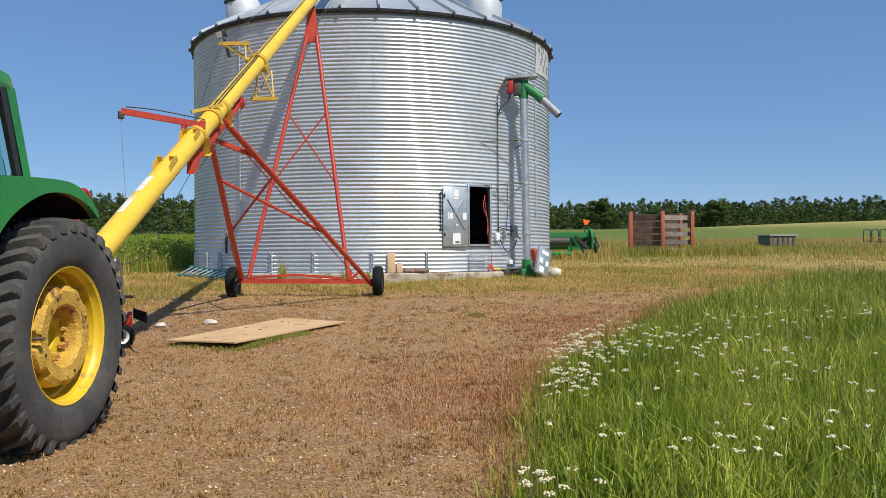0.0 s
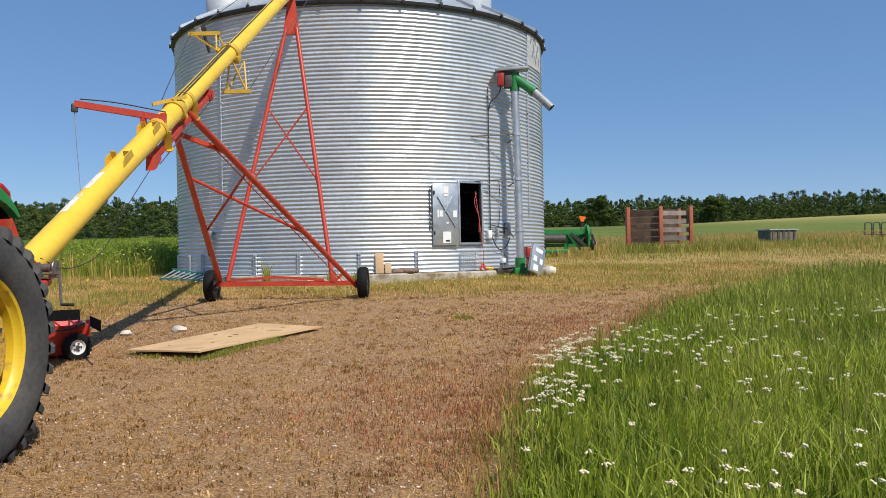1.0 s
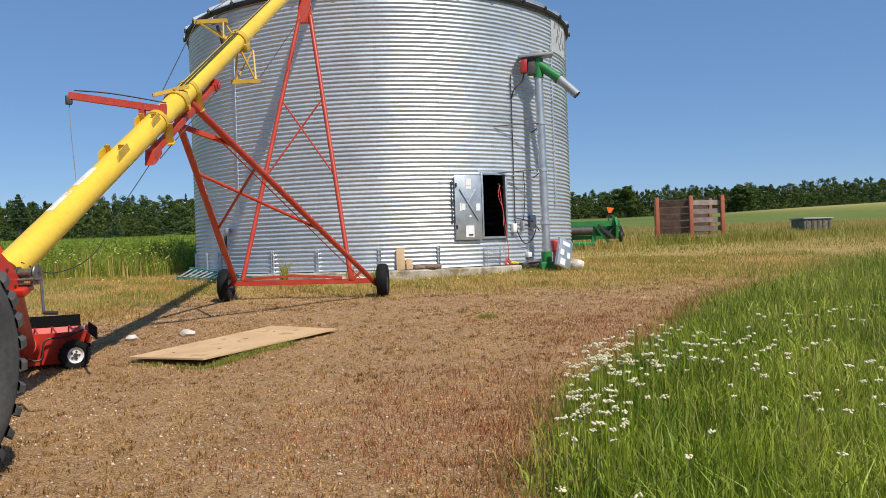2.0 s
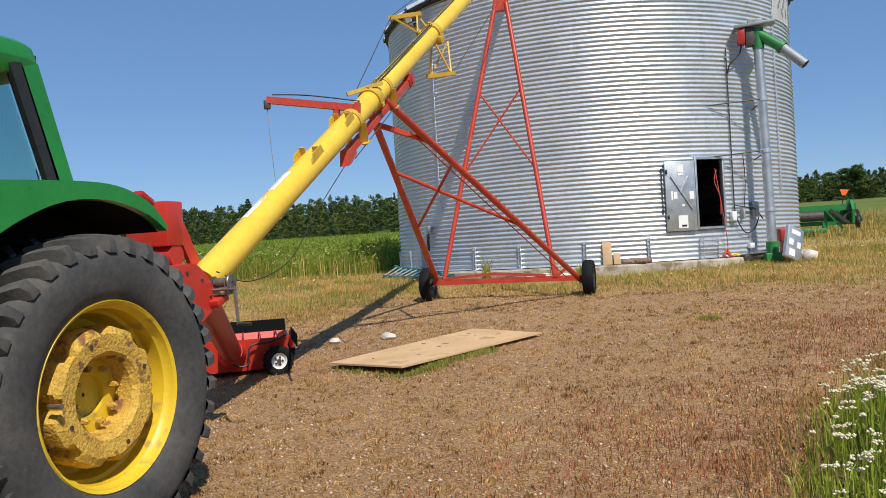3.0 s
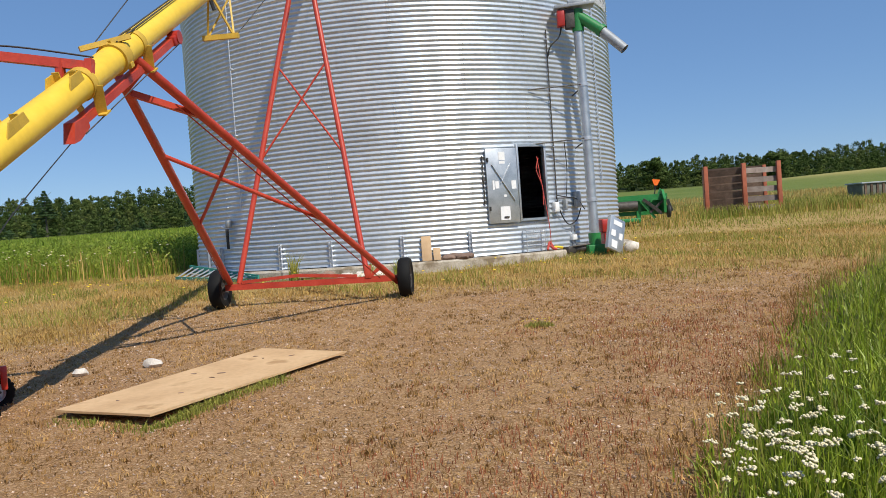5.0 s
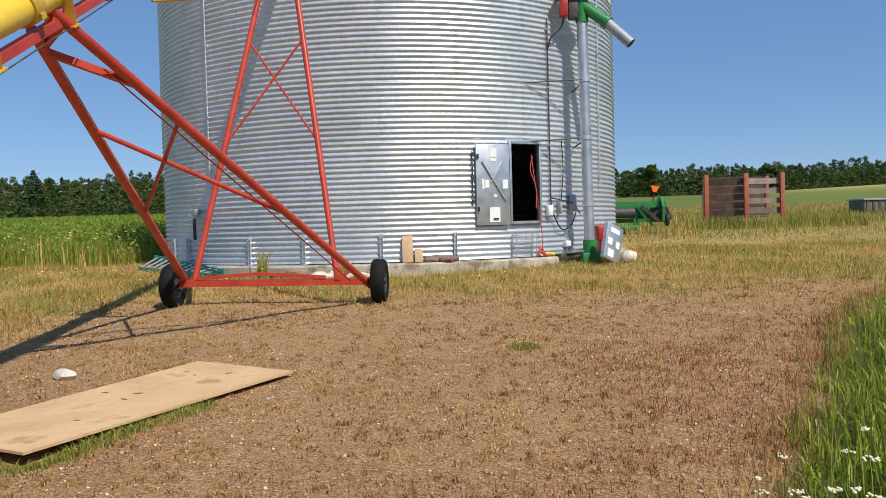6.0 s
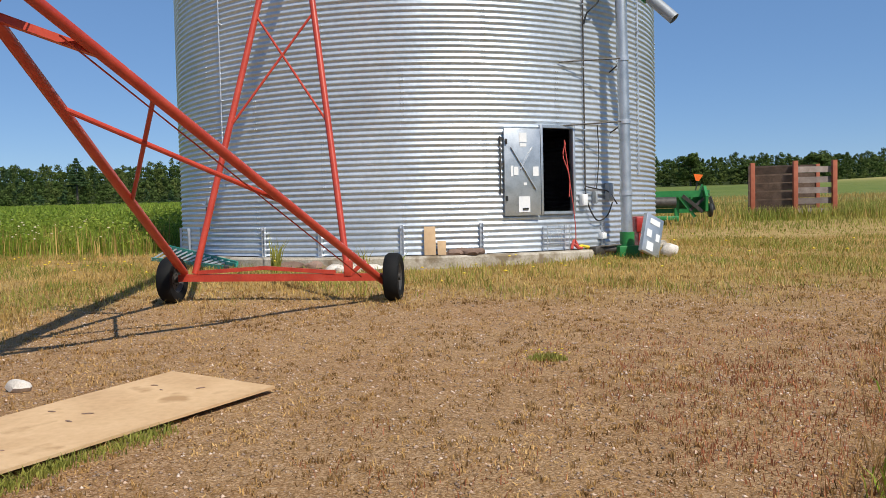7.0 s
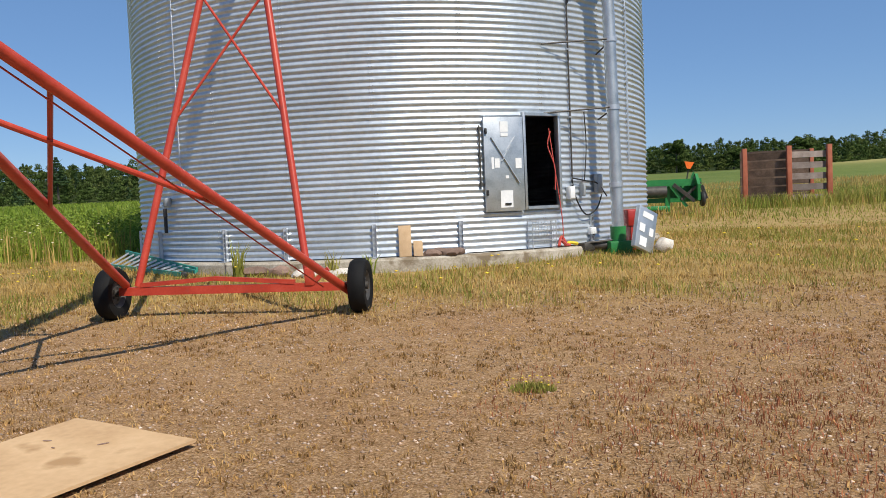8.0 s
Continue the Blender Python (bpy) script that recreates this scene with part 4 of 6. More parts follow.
    for x in (-0.062, 0.058):
        prism(bm, [(-0.055, -0.03), (0.055, -0.03), (0.06, 0.06), (0.02, 0.10), (-0.03, 0.10), (-0.06, 0.05)], x - 0.003, x + 0.003, wm)
    lathe(bm, [(0.01, 0.075), (0.062, 0.075), (0.066, 0.082), (0.062, 0.09), (0.01, 0.09)], 28, wm @ Matrix.Translation((0, 0, 0.05)))
    lathe(bm, [(0.005, 0.075), (0.024, 0.075), (0.024, 0.092), (0.005, 0.092)], 14, wm @ Matrix.Translation((0, -0.06, 0.0)))
    tube(bm, wm @ Vector((-0.09, -0.06, 0.0)), wm @ Vector((0.15, -0.06, 0.0)), 0.011, 10)
    block(bm, wm @ Vector((0, 0, -0.035)), (0.15, 0.12, 0.012))
    winch = part("hand_winch", bm, WINCH, g, "bare steel hand winch")
    bm = beam(bmesh.new(), wm @ Vector((0.145, -0.06, 0.02)), wm @ Vector((0.15, -0.045, -0.27)), 0.008, 0.024)
    part("crank", bm, STEEL, winch)
    part("crank_grip", tube(bmesh.new(), wm @ Vector((0.15, -0.045, -0.26)), wm @ Vector((0.25, -0.03, -0.265)), 0.014, 10), BLACK, winch)
    part("winch_bracket", block(bmesh.new(), (-3.08, 7.36, 1.185), (0.13, 0.16, 0.06), (20, 0, 0), 0.012), RED_BRIGHT, boot)
    bm = cord(bmesh.new(), [(-3.12, 7.45, 1.4), (-3.1, 7.9, 1.3), (-3.1, 8.6, 1.45), (-3.15, 9.3, 1.9), axis(10.0, -0.33, 0.0)], 0.0045)
    part("winch_cable", bm, BLACK, g)


portable_auger()

# ---- swing hopper ----
HE1, HE2 = Vector((0.855, 0.52, 0)), Vector((-0.52, 0.855, 0))
HOP = Matrix.Translation((-4.40, 9.56, 0.22)) @ Matrix(((0.855, -0.52, 0, 0), (0.52, 0.855, 0, 0), (0, 0, 1, 0), (0, 0, 0, 1)))


def swing_hopper():
    h = thing("swing_hopper", (-4.45, 9.8, 0.22), "low red grain hopper with black flap on small wheels", "hopper")
    bm = bmesh.new()
    lo = [(-0.55, 0.08), (0.55, 0.08), (0.55, 0.72), (-0.55, 0.72)]
    hi = [(-0.66, 0.02), (0.66, 0.02), (0.66, 0.85), (-0.66, 0.85)]
    a = [bm.verts.new((x, y, 0.06)) for x, y in lo]
    b = [bm.verts.new((x, y, 0.40)) for x, y in hi]
    c = [bm.verts.new((x * 0.955, y * 0.94 + 0.026, 0.40)) for x, y in hi]
    d = [bm.verts.new((x * 0.5, y * 0.6 + 0.17, 0.1)) for x, y in lo]
    for i in range(4):
        j = (i + 1) % 4
        bm.faces.new((a[i], a[j], b[j], b[i])), bm.faces.new((b[i], b[j], c[j], c[i])), bm.faces.new((c[i], c[j], d[j], d[i]))
    bm.faces.new(a[::-1]), bm.faces.new(d)
    for x in (-0.42, 0.05, 0.42):
        block(bm, (x, 0.035, 0.24), (0.025, 0.05, 0.32), (4, 0, 0))
    part("body", bm, RED_BRIGHT, h, m=HOP)
    for x in range(7):
        part("grate_bar", beam(bmesh.new(), (-0.55 + 0.18 * x, 0.05, 0.405), (-0.55 + 0.18 * x, 0.82, 0.405), 0.015, 0.015), RED_DARK, h, m=HOP)
    bm = bmesh.new()
    prism(bm, [(0.85, 0.38), (0.865, 0.38), (0.93, 0.53), (0.915, 0.53)], -0.66, 0.66)
    prism(bm, [(0.0, 0.38), (0.012, 0.38), (0.012, 0.50), (0.0, 0.50)], -0.85, 0.0, pose(0.68, 0, 0, 0, 0, -90) @ pose(0, 0, 0, 0, 0, 180))
    part("flap", bm, UNDER, h, "black rubber flap", m=HOP)
    part("flap_patch", block(bmesh.new(), (-0.1, 0.885, 0.46), (0.14, 0.012, 0.12), (23, 0, 0)), PAPER, h, m=HOP)
    for x, y in ((-0.52, -0.05), (0.52, -0.05), (0.60, 0.86), (-0.56, 0.86)):
        small_wheel(h, HOP @ Vector((x, y, 0.155)), 0.155, 0.11, 31 - 90 + 12, WHITE_RIM, RUBBER_DARK, 18)
    bm = cord(bmesh.new(), [(-0.55, 0.0, 0.36), (-0.42, -0.02, 0.30), (-0.35, -0.02, 0.22), (-0.3, -0.01, 0.15)], 0.011)
    part("hose", bm, BLACK, h, m=HOP)
    bm = cord(bmesh.new(), [(-0.05, -0.06, 0.34), (0.05, -0.07, 0.16), (0.2, -0.05, 0.14), (0.24, -0.03, 0.33), (0.45, -0.02, 0.36), (0.62, 0.0, 0.42)], 0.011)
    part("hose", bm, BLACK, h, m=HOP)
    bm = block(bmesh.new(), (0.7, 0.45, 0.33), (0.05, 0.06, 0.2), (0, 0, 0), 0.01)
    part("latch_post", bm, RED_BRIGHT, h, m=HOP)
    bm = tube(bmesh.new(), HOP @ Vector((0.05, 0.16, 0.23)), (-3.2, 7.36, 1.2), 0.112, 22)
    part("intake_tube", bm, RED_DARK, h, "dark red intake tube")
    bm = bmesh.new()
    p0 = Vector((0.05, 0.16, 0.23))
    way = (HOP.inverted() @ Vector((-3.2, 7.36, 1.2)) - p0).normalized()
    tube(bm, p0, p0 + way * 0.26, 0.17, 22, 0.122)
    part("tube_collar", bm, RED_BRIGHT, h, m=HOP)
    return h


swing_hopper()

# ---- tractor ----
WHEEL = (-2.6, 5.665, 0.808)


def rear_wheel(parent, sgn, x_face):
    m = Matrix.Translation((x_face, WHEEL[1], WHEEL[2])) @ pose(0, 0, 0, 0, 0, -3 if sgn > 0 else 183)
    wheel = new("rear_wheel")
    attach(wheel, parent)
    R = 0.795
    bm = lathe(bmesh.new(), [(0.485, -0.03), (0.497, 0.0), (0.51, 0.018), (0.56, 0.042), (0.64, 0.055), (0.71, 0.048), (0.752, 0.032), (0.778, 0.008), (R, -0.03), (R + 0.005, -0.22), (R, -0.41), (0.778, -0.445), (0.74, -0.46), (0.6, -0.485), (0.50, -0.45), (0.485, -0.42)], 72, m, closed=True)
    part("tyre", bm, RUBBER, wheel, "dusty ribbed rear tractor tyre", sharp=40)
    for side in (0, 1):
        bm = bmesh.new()
        rows = []
        for s in range(6):
            t = min(1.0, s / 4)
            x = -0.215 + (0.248 if side else -0.248) * t
            a = -0.19 * t ** 0.9
            lift = (0.068, 0.070, 0.072, 0.072, 0.066, 0.0)[s]
            low = (R - 0.015, R - 0.015, R - 0.015, R - 0.02, R - 0.025, 0.758)[s]
            half = (0.020, 0.022, 0.026, 0.031, 0.034, 0.026)[s]
            if s == 5:
                x, a, lift = (0.05 if side else -0.48), -0.20, 0.03
            rows.append([bm.verts.new((x, rr * math.cos(a + da), rr * math.sin(a + da))) for rr, da in ((low - 0.012, -half * 1.5), (low + lift, -half), (low + lift, half), (low - 0.012, half * 1.5))])
        for p, q in zip(rows, rows[1:]):
            for i in range(3):
                bm.faces.new((p[i], p[i + 1], q[i + 1], q[i]))
        bm.faces.new(rows[0]), bm.faces.new(rows[-1])
        first = part("tread_lug", bm, RUBBER, wheel, sharp=30)
        for k in range(34):
            ob = first if k == 0 else attach(new("tread_lug", first.data), wheel)
            ob.matrix_basis = m @ pose(0, 0, 0, 360 / 34 * (k + 0.5 * side), 0, 0)
    bm = lathe(bmesh.new(), [(0.508, 0.0), (0.496, 0.014), (0.48, 0.002), (0.472, -0.035), (0.458, -0.05), (0.452, -0.14), (0.435, -0.155), (0.425, -0.24), (0.41, -0.275), (0.38, -0.285), (0.30, -0.31), (0.02, -0.315)], 64, m)
    part("rim", bm, RIM_YELLOW, wheel)
    # cast wheel weight: notched ring
    bm = bmesh.new()
    seg = 96
    rings = []
    for prof in ((0.205, -0.06), (0.23, -0.026), (0.32, -0.018), (0.36, -0.04), (0.372, -0.10), (0.365, -0.24)):
        ring = []
        for i in range(seg):
            a = 2 * math.pi * i / seg
            notch = 1.0
            if prof[0] > 0.33:
                c = math.cos(a * 8)
                notch = 1.0 - 0.15 * smooth(0.35, 0.75, c)
            wob = 1 + 0.008 * math.sin(a * 13 + 1)
            ring.append(bm.verts.new(m @ Vector((prof[1], prof[0] * notch * wob * math.cos(a), prof[0] * notch * wob * math.sin(a)))))
        rings.append(ring)
    for a, b in zip(rings, rings[1:]):
        for i in range(seg):
            bm.faces.new((a[i], a[(i + 1) % seg], b[(i + 1) % seg], b[i]))
    lathe(bm, [(0.205, -0.06), (0.2, -0.12), (0.2, -0.25)], 48, m)
    part("wheel_weight", bm, RUSTY, wheel, "rusty yellow cast-iron wheel weight", sharp=28)
    bm = lathe(bmesh.new(), [(0.2, -0.17), (0.17, -0.165), (0.115, -0.17), (0.11, -0.2), (0.085, -0.205), (0.01, -0.2)], 32, m)
    part("hub", bm, RIM_YELLOW, wheel)
    for k in range(8):
        a = 2 * math.pi * (k + 0.3) / 8
        c = Vector((0, 0.145 * math.cos(a), 0.145 * math.sin(a)))
        bm = tube(bmesh.new(), m @ (c + Vector((-0.15, 0, 0))), m @ (c + Vector((-0.11, 0, 0))), 0.017, 6)
        tube(bm, m @ (c + Vector((-0.12, 0, 0))), m @ (c + Vector((-0.095, 0, 0))), 0.01, 8)
        part("wheel_bolt", bm, RUSTY, wheel)
    # flush dark discs give the weight's holes their shade by colour
    for k in range(8):
        a = 2 * math.pi * (k + 0.5) / 8
        c = Vector((-0.02, 0.29 * math.cos(a), 0.29 * math.sin(a)))
        if k % 2 == 0:
            part("weight_hole_disc", tube(bmesh.new(), m @ c, m @ (c + Vector((0.004, 0, 0))), 0.013, 8), DARK_STEEL, wheel)
    part("weight_stud", tube(bmesh.new(), m @ Vector((-0.05, 0.37 * math.cos(3.1), 0.37 * math.sin(3.1))), m @ Vector((0.03, 0.37 * math.cos(3.1), 0.37 * math.sin(3.1))), 0.014, 8), STEEL, wheel)
    return wheel


def rounded(points, steps=4):
    """A smooth line through (y, z) points."""
    out = []
    for i in range(len(points) - 1):
        p0, p1, p2, p3 = [Vector(points[min(max(i + k, 0), len(points) - 1)]) for k in (-1, 0, 1, 2)]
        for k in range(steps):
            t = k / steps
            out.append(tuple(0.5 * ((2 * p1) + (p2 - p0) * t + (2 * p0 - 5 * p1 + 4 * p2 - p3) * t * t + (3 * p1 - p0 - 3 * p2 + p3) * t ** 3)))
    return out + [tuple(points[-1])]


def tractor():
    t = thing("tractor", (-3.5, 4.4, 0.05), "green farm tractor with yellow rims and a rusty rear wheel weight", "tractor")
    rear_wheel(t, 1, WHEEL[0])
    rear_wheel(t, -1, -4.62)
    # fenders
    top = [(4.55, 1.86), (5.0, 1.90), (5.45, 1.925), (5.75, 1.93), (5.95, 1.905), (6.12, 1.845), (6.24, 1.76), (6.30, 1.69)]
    arch = [(6.285, 1.675), (6.15, 1.755), (5.95, 1.815), (5.75, 1.84), (5.5, 1.825), (5.25, 1.75), (5.0, 1.62), (4.8, 1.42), (4.7, 1.2), (4.55, 1.2)]
    top, arch = rounded(top), rounded(arch)
    for x0, x1 in ((-2.72, -2.66), (-4.56, -4.50)):
        bm = prism(bmesh.new(), top + arch, x0, x1)
        sgn = 1 if x0 > -3.5 else -1
        inner = -3.16 if sgn > 0 else -4.06
        edge = x0 if sgn > 0 else x1
        for (y0, z0), (y1, z1) in zip(top, top[1:]):
            a = [bm.verts.new(p) for p in ((edge, y0, z0), (edge, y1, z1), (inner, y1, z1), (inner, y0, z0))]
            bm.faces.new(a)
        f = part("fender", bm, GREEN, t)
        # sheet below the arch and inner panel coloured near black as wheel-arch shade
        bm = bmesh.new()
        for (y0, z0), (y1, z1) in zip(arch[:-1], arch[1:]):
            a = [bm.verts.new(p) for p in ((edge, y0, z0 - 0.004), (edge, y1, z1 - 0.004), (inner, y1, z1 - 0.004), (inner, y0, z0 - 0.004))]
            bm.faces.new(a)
        part("fender_shade_sheet", bm, UNDER, f)
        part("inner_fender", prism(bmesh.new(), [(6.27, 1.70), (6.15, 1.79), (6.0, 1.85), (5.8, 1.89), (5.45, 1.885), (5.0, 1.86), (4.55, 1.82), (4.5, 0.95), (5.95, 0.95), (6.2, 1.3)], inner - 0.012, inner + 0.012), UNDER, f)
        part("tail_lamp", block(bmesh.new(), (-2.70 if sgn > 0 else -4.52, 6.14, 1.862), (0.07, 0.13, 0.045), (-27, 0, 0), 0.014), LAMP_RED, f)
    # cab
    cab = new("cab")
    attach(cab, t)
    fit = Matrix.Translation((-3.67, 0.40, 1.9)) @ Matrix.Diagonal((0.795, 1, 0.99, 1)) @ Matrix.Translation((3.5, 0, -1.9))
    for sx in (-2.745, -4.255):
        part("pillar", beam(bmesh.new(), (sx, 5.53, 1.9), (sx, 5.29, 2.60), 0.09, 0.12), GREEN, cab, m=fit)
        part("window_seal", beam(bmesh.new(), (sx + (0.02 if sx > -3.5 else -0.02), 5.435, 1.92), (sx + (0.02 if sx > -3.5 else -0.02), 5.19, 2.60), 0.05, 0.085), BLACK, cab, m=fit)
        part("pillar", beam(bmesh.new(), (sx, 4.0, 1.2), (sx, 4.15, 2.62), 0.08, 0.08), GREEN, cab, m=fit)
        part("window", block(bmesh.new(), (sx, 4.75, 2.25), (0.012, 1.2, 0.72)), GLASS, cab, m=fit)
        part("sill", beam(bmesh.new(), (sx, 5.45, 1.9), (sx, 4.0, 1.88), 0.06, 0.06), BLACK, cab, m=fit)
        part("door_panel", block(bmesh.new(), (sx, 4.35, 1.5), (0.05, 0.7, 0.76), (0, 0, 0), 0.02), GREEN, cab, m=fit)
    part("rear_window", block(bmesh.new(), (-3.5, 5.34, 2.25), (1.3, 0.012, 0.74), (20, 0, 0)), GLASS, cab, m=fit)
    part("front_window", block(bmesh.new(), (-3.5, 4.02, 2.1), (1.3, 0.012, 1.0)), GLASS, cab, m=fit)
    part("roof", block(bmesh.new(), (-3.5, 4.66, 2.63), (1.62, 1.46, 0.24), (0, 0, 0), 0.115), GREEN, cab, m=fit)
    part("roof_lamp", tube(bmesh.new(), (-2.76, 5.36, 2.56), (-2.76, 5.36, 2.67), 0.022, 12), BLACK, cab, m=fit)
    bm = block(bmesh.new(), (-3.5, 4.65, 1.55), (0.55, 0.5, 0.16), (0, 0, 0), 0.05)
    block(bm, (-3.5, 5.0, 1.95), (0.5, 0.14, 0.7), (-8, 0, 0), 0.05)
    part("seat", bm, BLACK, cab, m=fit)
    part("floor_panel", block(bmesh.new(), (-3.5, 4.7, 1.16), (1.35, 1.5, 0.1)), BLACK, cab, m=fit)
    # chassis, hood, front wheels
    bm = block(bmesh.new(), (-3.5, 5.63, 0.9), (1.0, 0.5, 0.45), (0, 0, 0), 0.06)
    tube(bm, (-4.1, 5.63, 0.9), (-2.9, 5.63, 0.9), 0.12, 20)
    block(bm, (-3.5, 4.0, 0.9), (0.5, 3.0, 0.5), (0, 0, 0), 0.05)
    block(bm, (-3.5, 6.0, 0.95), (0.5, 0.4, 0.4), (0, 0, 0), 0.05)
    part("chassis", bm, GREEN, t)
    bm = bmesh.new()
    for x in (-3.85, -3.15):
        beam(bm, (x, 5.9, 0.75), (x, 6.75, 0.62), 0.05, 0.09)
    beam(bm, (-3.6, 6.1, 0.62), (-3.6, 6.8, 0.6), 0.1, 0.05)
    part("hitch", bm, DARK_STEEL, t)
    part("drive_shaft", tube(bmesh.new(), (-3.5, 6.2, 0.85), (-3.35, 7.0, 1.15), 0.06, 12), BLACK, t)
    part("hood", block(bmesh.new(), (-3.5, 2.7, 1.42), (0.78, 2.3, 0.72), (-2, 0, 0), 0.12), GREEN, t)
    for x in (-2.72, -4.28):
        small_wheel(t, (x, 2.3, 0.62), 0.6, 0.36, 0, RIM_YELLOW, RUBBER, 24)
    part("front_axle", beam(bmesh.new(), (-2.85, 2.3, 0.62), (-4.15, 2.3, 0.62), 0.16, 0.2), GREEN, t)
    bm = bmesh.new()
    for z in (0.45, 0.75, 1.05):
        block(bm, (-2.85, 4.35, z), (0.26, 0.5, 0.04), (0, 0, 0), 0.01)
    beam(bm, (-2.85, 4.1, 0.42), (-2.9, 4.1, 1.2), 0.04, 0.04)
    beam(bm, (-2.85, 4.6, 0.42), (-2.9, 4.6, 1.2), 0.04, 0.04)
    part("step", bm, GREEN, t)
    foot = Matrix.Translation((-2.6, 5.63, 0))
    t.matrix_basis = Matrix.Translation((0.11, -0.20, 0.045)) @ foot @ Matrix.Scale(0.974, 4) @ foot.inverted() @ t.matrix_basis


tractor()

# ---- loose board and stones in the yard ----


def loose_board():
    c = Vector((-2.45, 10.93))
    m = Matrix.Translation((c.x, c.y, 0.345)) @ pose(0, 0, 0, 1.75, 0, -24.6)
    bm = bmesh.new()
    nx, ny = 8, 16
    for z, flip in ((0.009, False), (-0.009, True)):
        grid = [[bm.verts.new((-0.55 + 1.1 * i / nx, -1.22 + 2.44 * j / ny, z + 0.018 * math.cos(i / nx * 3.1) * (j / ny - 0.5))) for j in range(ny + 1)] for i in range(nx + 1)]
        for i in range(nx):
            for j in range(ny):
                f = (grid[i][j], grid[i + 1][j], grid[i + 1][j + 1], grid[i][j + 1])
                bm.faces.new(f[::-1] if flip else f)
    edges = [e for e in bm.edges if e.is_boundary]
    bmesh.ops.bridge_loops(bm, edges=edges)
    b = part("plywood_sheet", bm, PLYWOOD, m=m)
    tagged(b, "weathered tan plywood sheet lying on the gravel", "plywood sheet")
    for x, y, w, a in ((-0.28, 0.83, 0.09, 20), (-0.12, 0.76, 0.05, 0), (0.1, 0.93, 0.1, 60), (-0.33, 0.05, 0.1, 10), (-0.05, 0.12, 0.12, 35), (0.0, -0.05, 0.1, 0), (0.2, -0.6, 0.07, 30), (-0.2, -0.9, 0.06, 0)):
        bm = bmesh.new()
        bmesh.ops.create_icosphere(bm, subdivisions=2, radius=1, matrix=m @ pose(x, y, 0.0125 + 0.018 * math.cos((x / 1.04 + 0.5) * 3.1) * y / 2.42, 0, 0, a) @ Matrix.Diagonal((w * 0.36, w / 11, 0.004, 1)))
        part("gouge", bm, STONE_BROWN, b)


loose_board()
for k, (x, y, s) in enumerate(((-3.43, 11.8, 0.095), (-4.12, 11.65, 0.085))):
    tagged(part("stone", rock(bmesh.new(), (x, y, float(land(x, y)) + s * 0.35), (s, s * 0.75, s * 0.6), k + 3), STONE), "pale rounded fieldstone on the gravel", "stone", "stones in the yard")


# ---- things round the foot of the bin ----
def ladder():
    t = thing("ladder", on_bin(-44, BR + 0.5, 0.72), "green fibreglass ladder with aluminium treads lying against the bin", "ladder")
    up = [on_bin(-56 + 30 * k / 5, BR + 0.36 + 0.05 * k / 5, 1.04 - 0.25 * k / 5) for k in range(6)]
    lo = [on_bin(-56 + 30 * k / 5, BR + 0.70 + 0.04 * k / 5, 0.80 - 0.06 * k / 5) for k in range(6)]
    for a, b in ((up[0], up[5]), (lo[0], lo[5])):
        part("rail", beam(bmesh.new(), a, b, 0.035, 0.075), TEAL, t)
    a0, a1, b0, b1 = up[0], up[5], lo[0], lo[5]
    for k in range(11):
        f = 0.05 + 0.085 * k
        p, q = a0.lerp(a1, f), b0.lerp(b1, f - 0.05)
        part("tread", beam(bmesh.new(), p, q, 0.085, 0.03), ALU, t)
    part("rail", beam(bmesh.new(), a0 + Vector((0.1, -0.1, -0.12)), a1 + Vector((0.05, -0.18, -0.02)), 0.03, 0.06), TEAL, t)
    part("foot", block(bmesh.new(), b1 + Vector((0.05, 0, 0.0)), (0.1, 0.1, 0.09), (0, 0, 20), 0.02), BLACK, t)


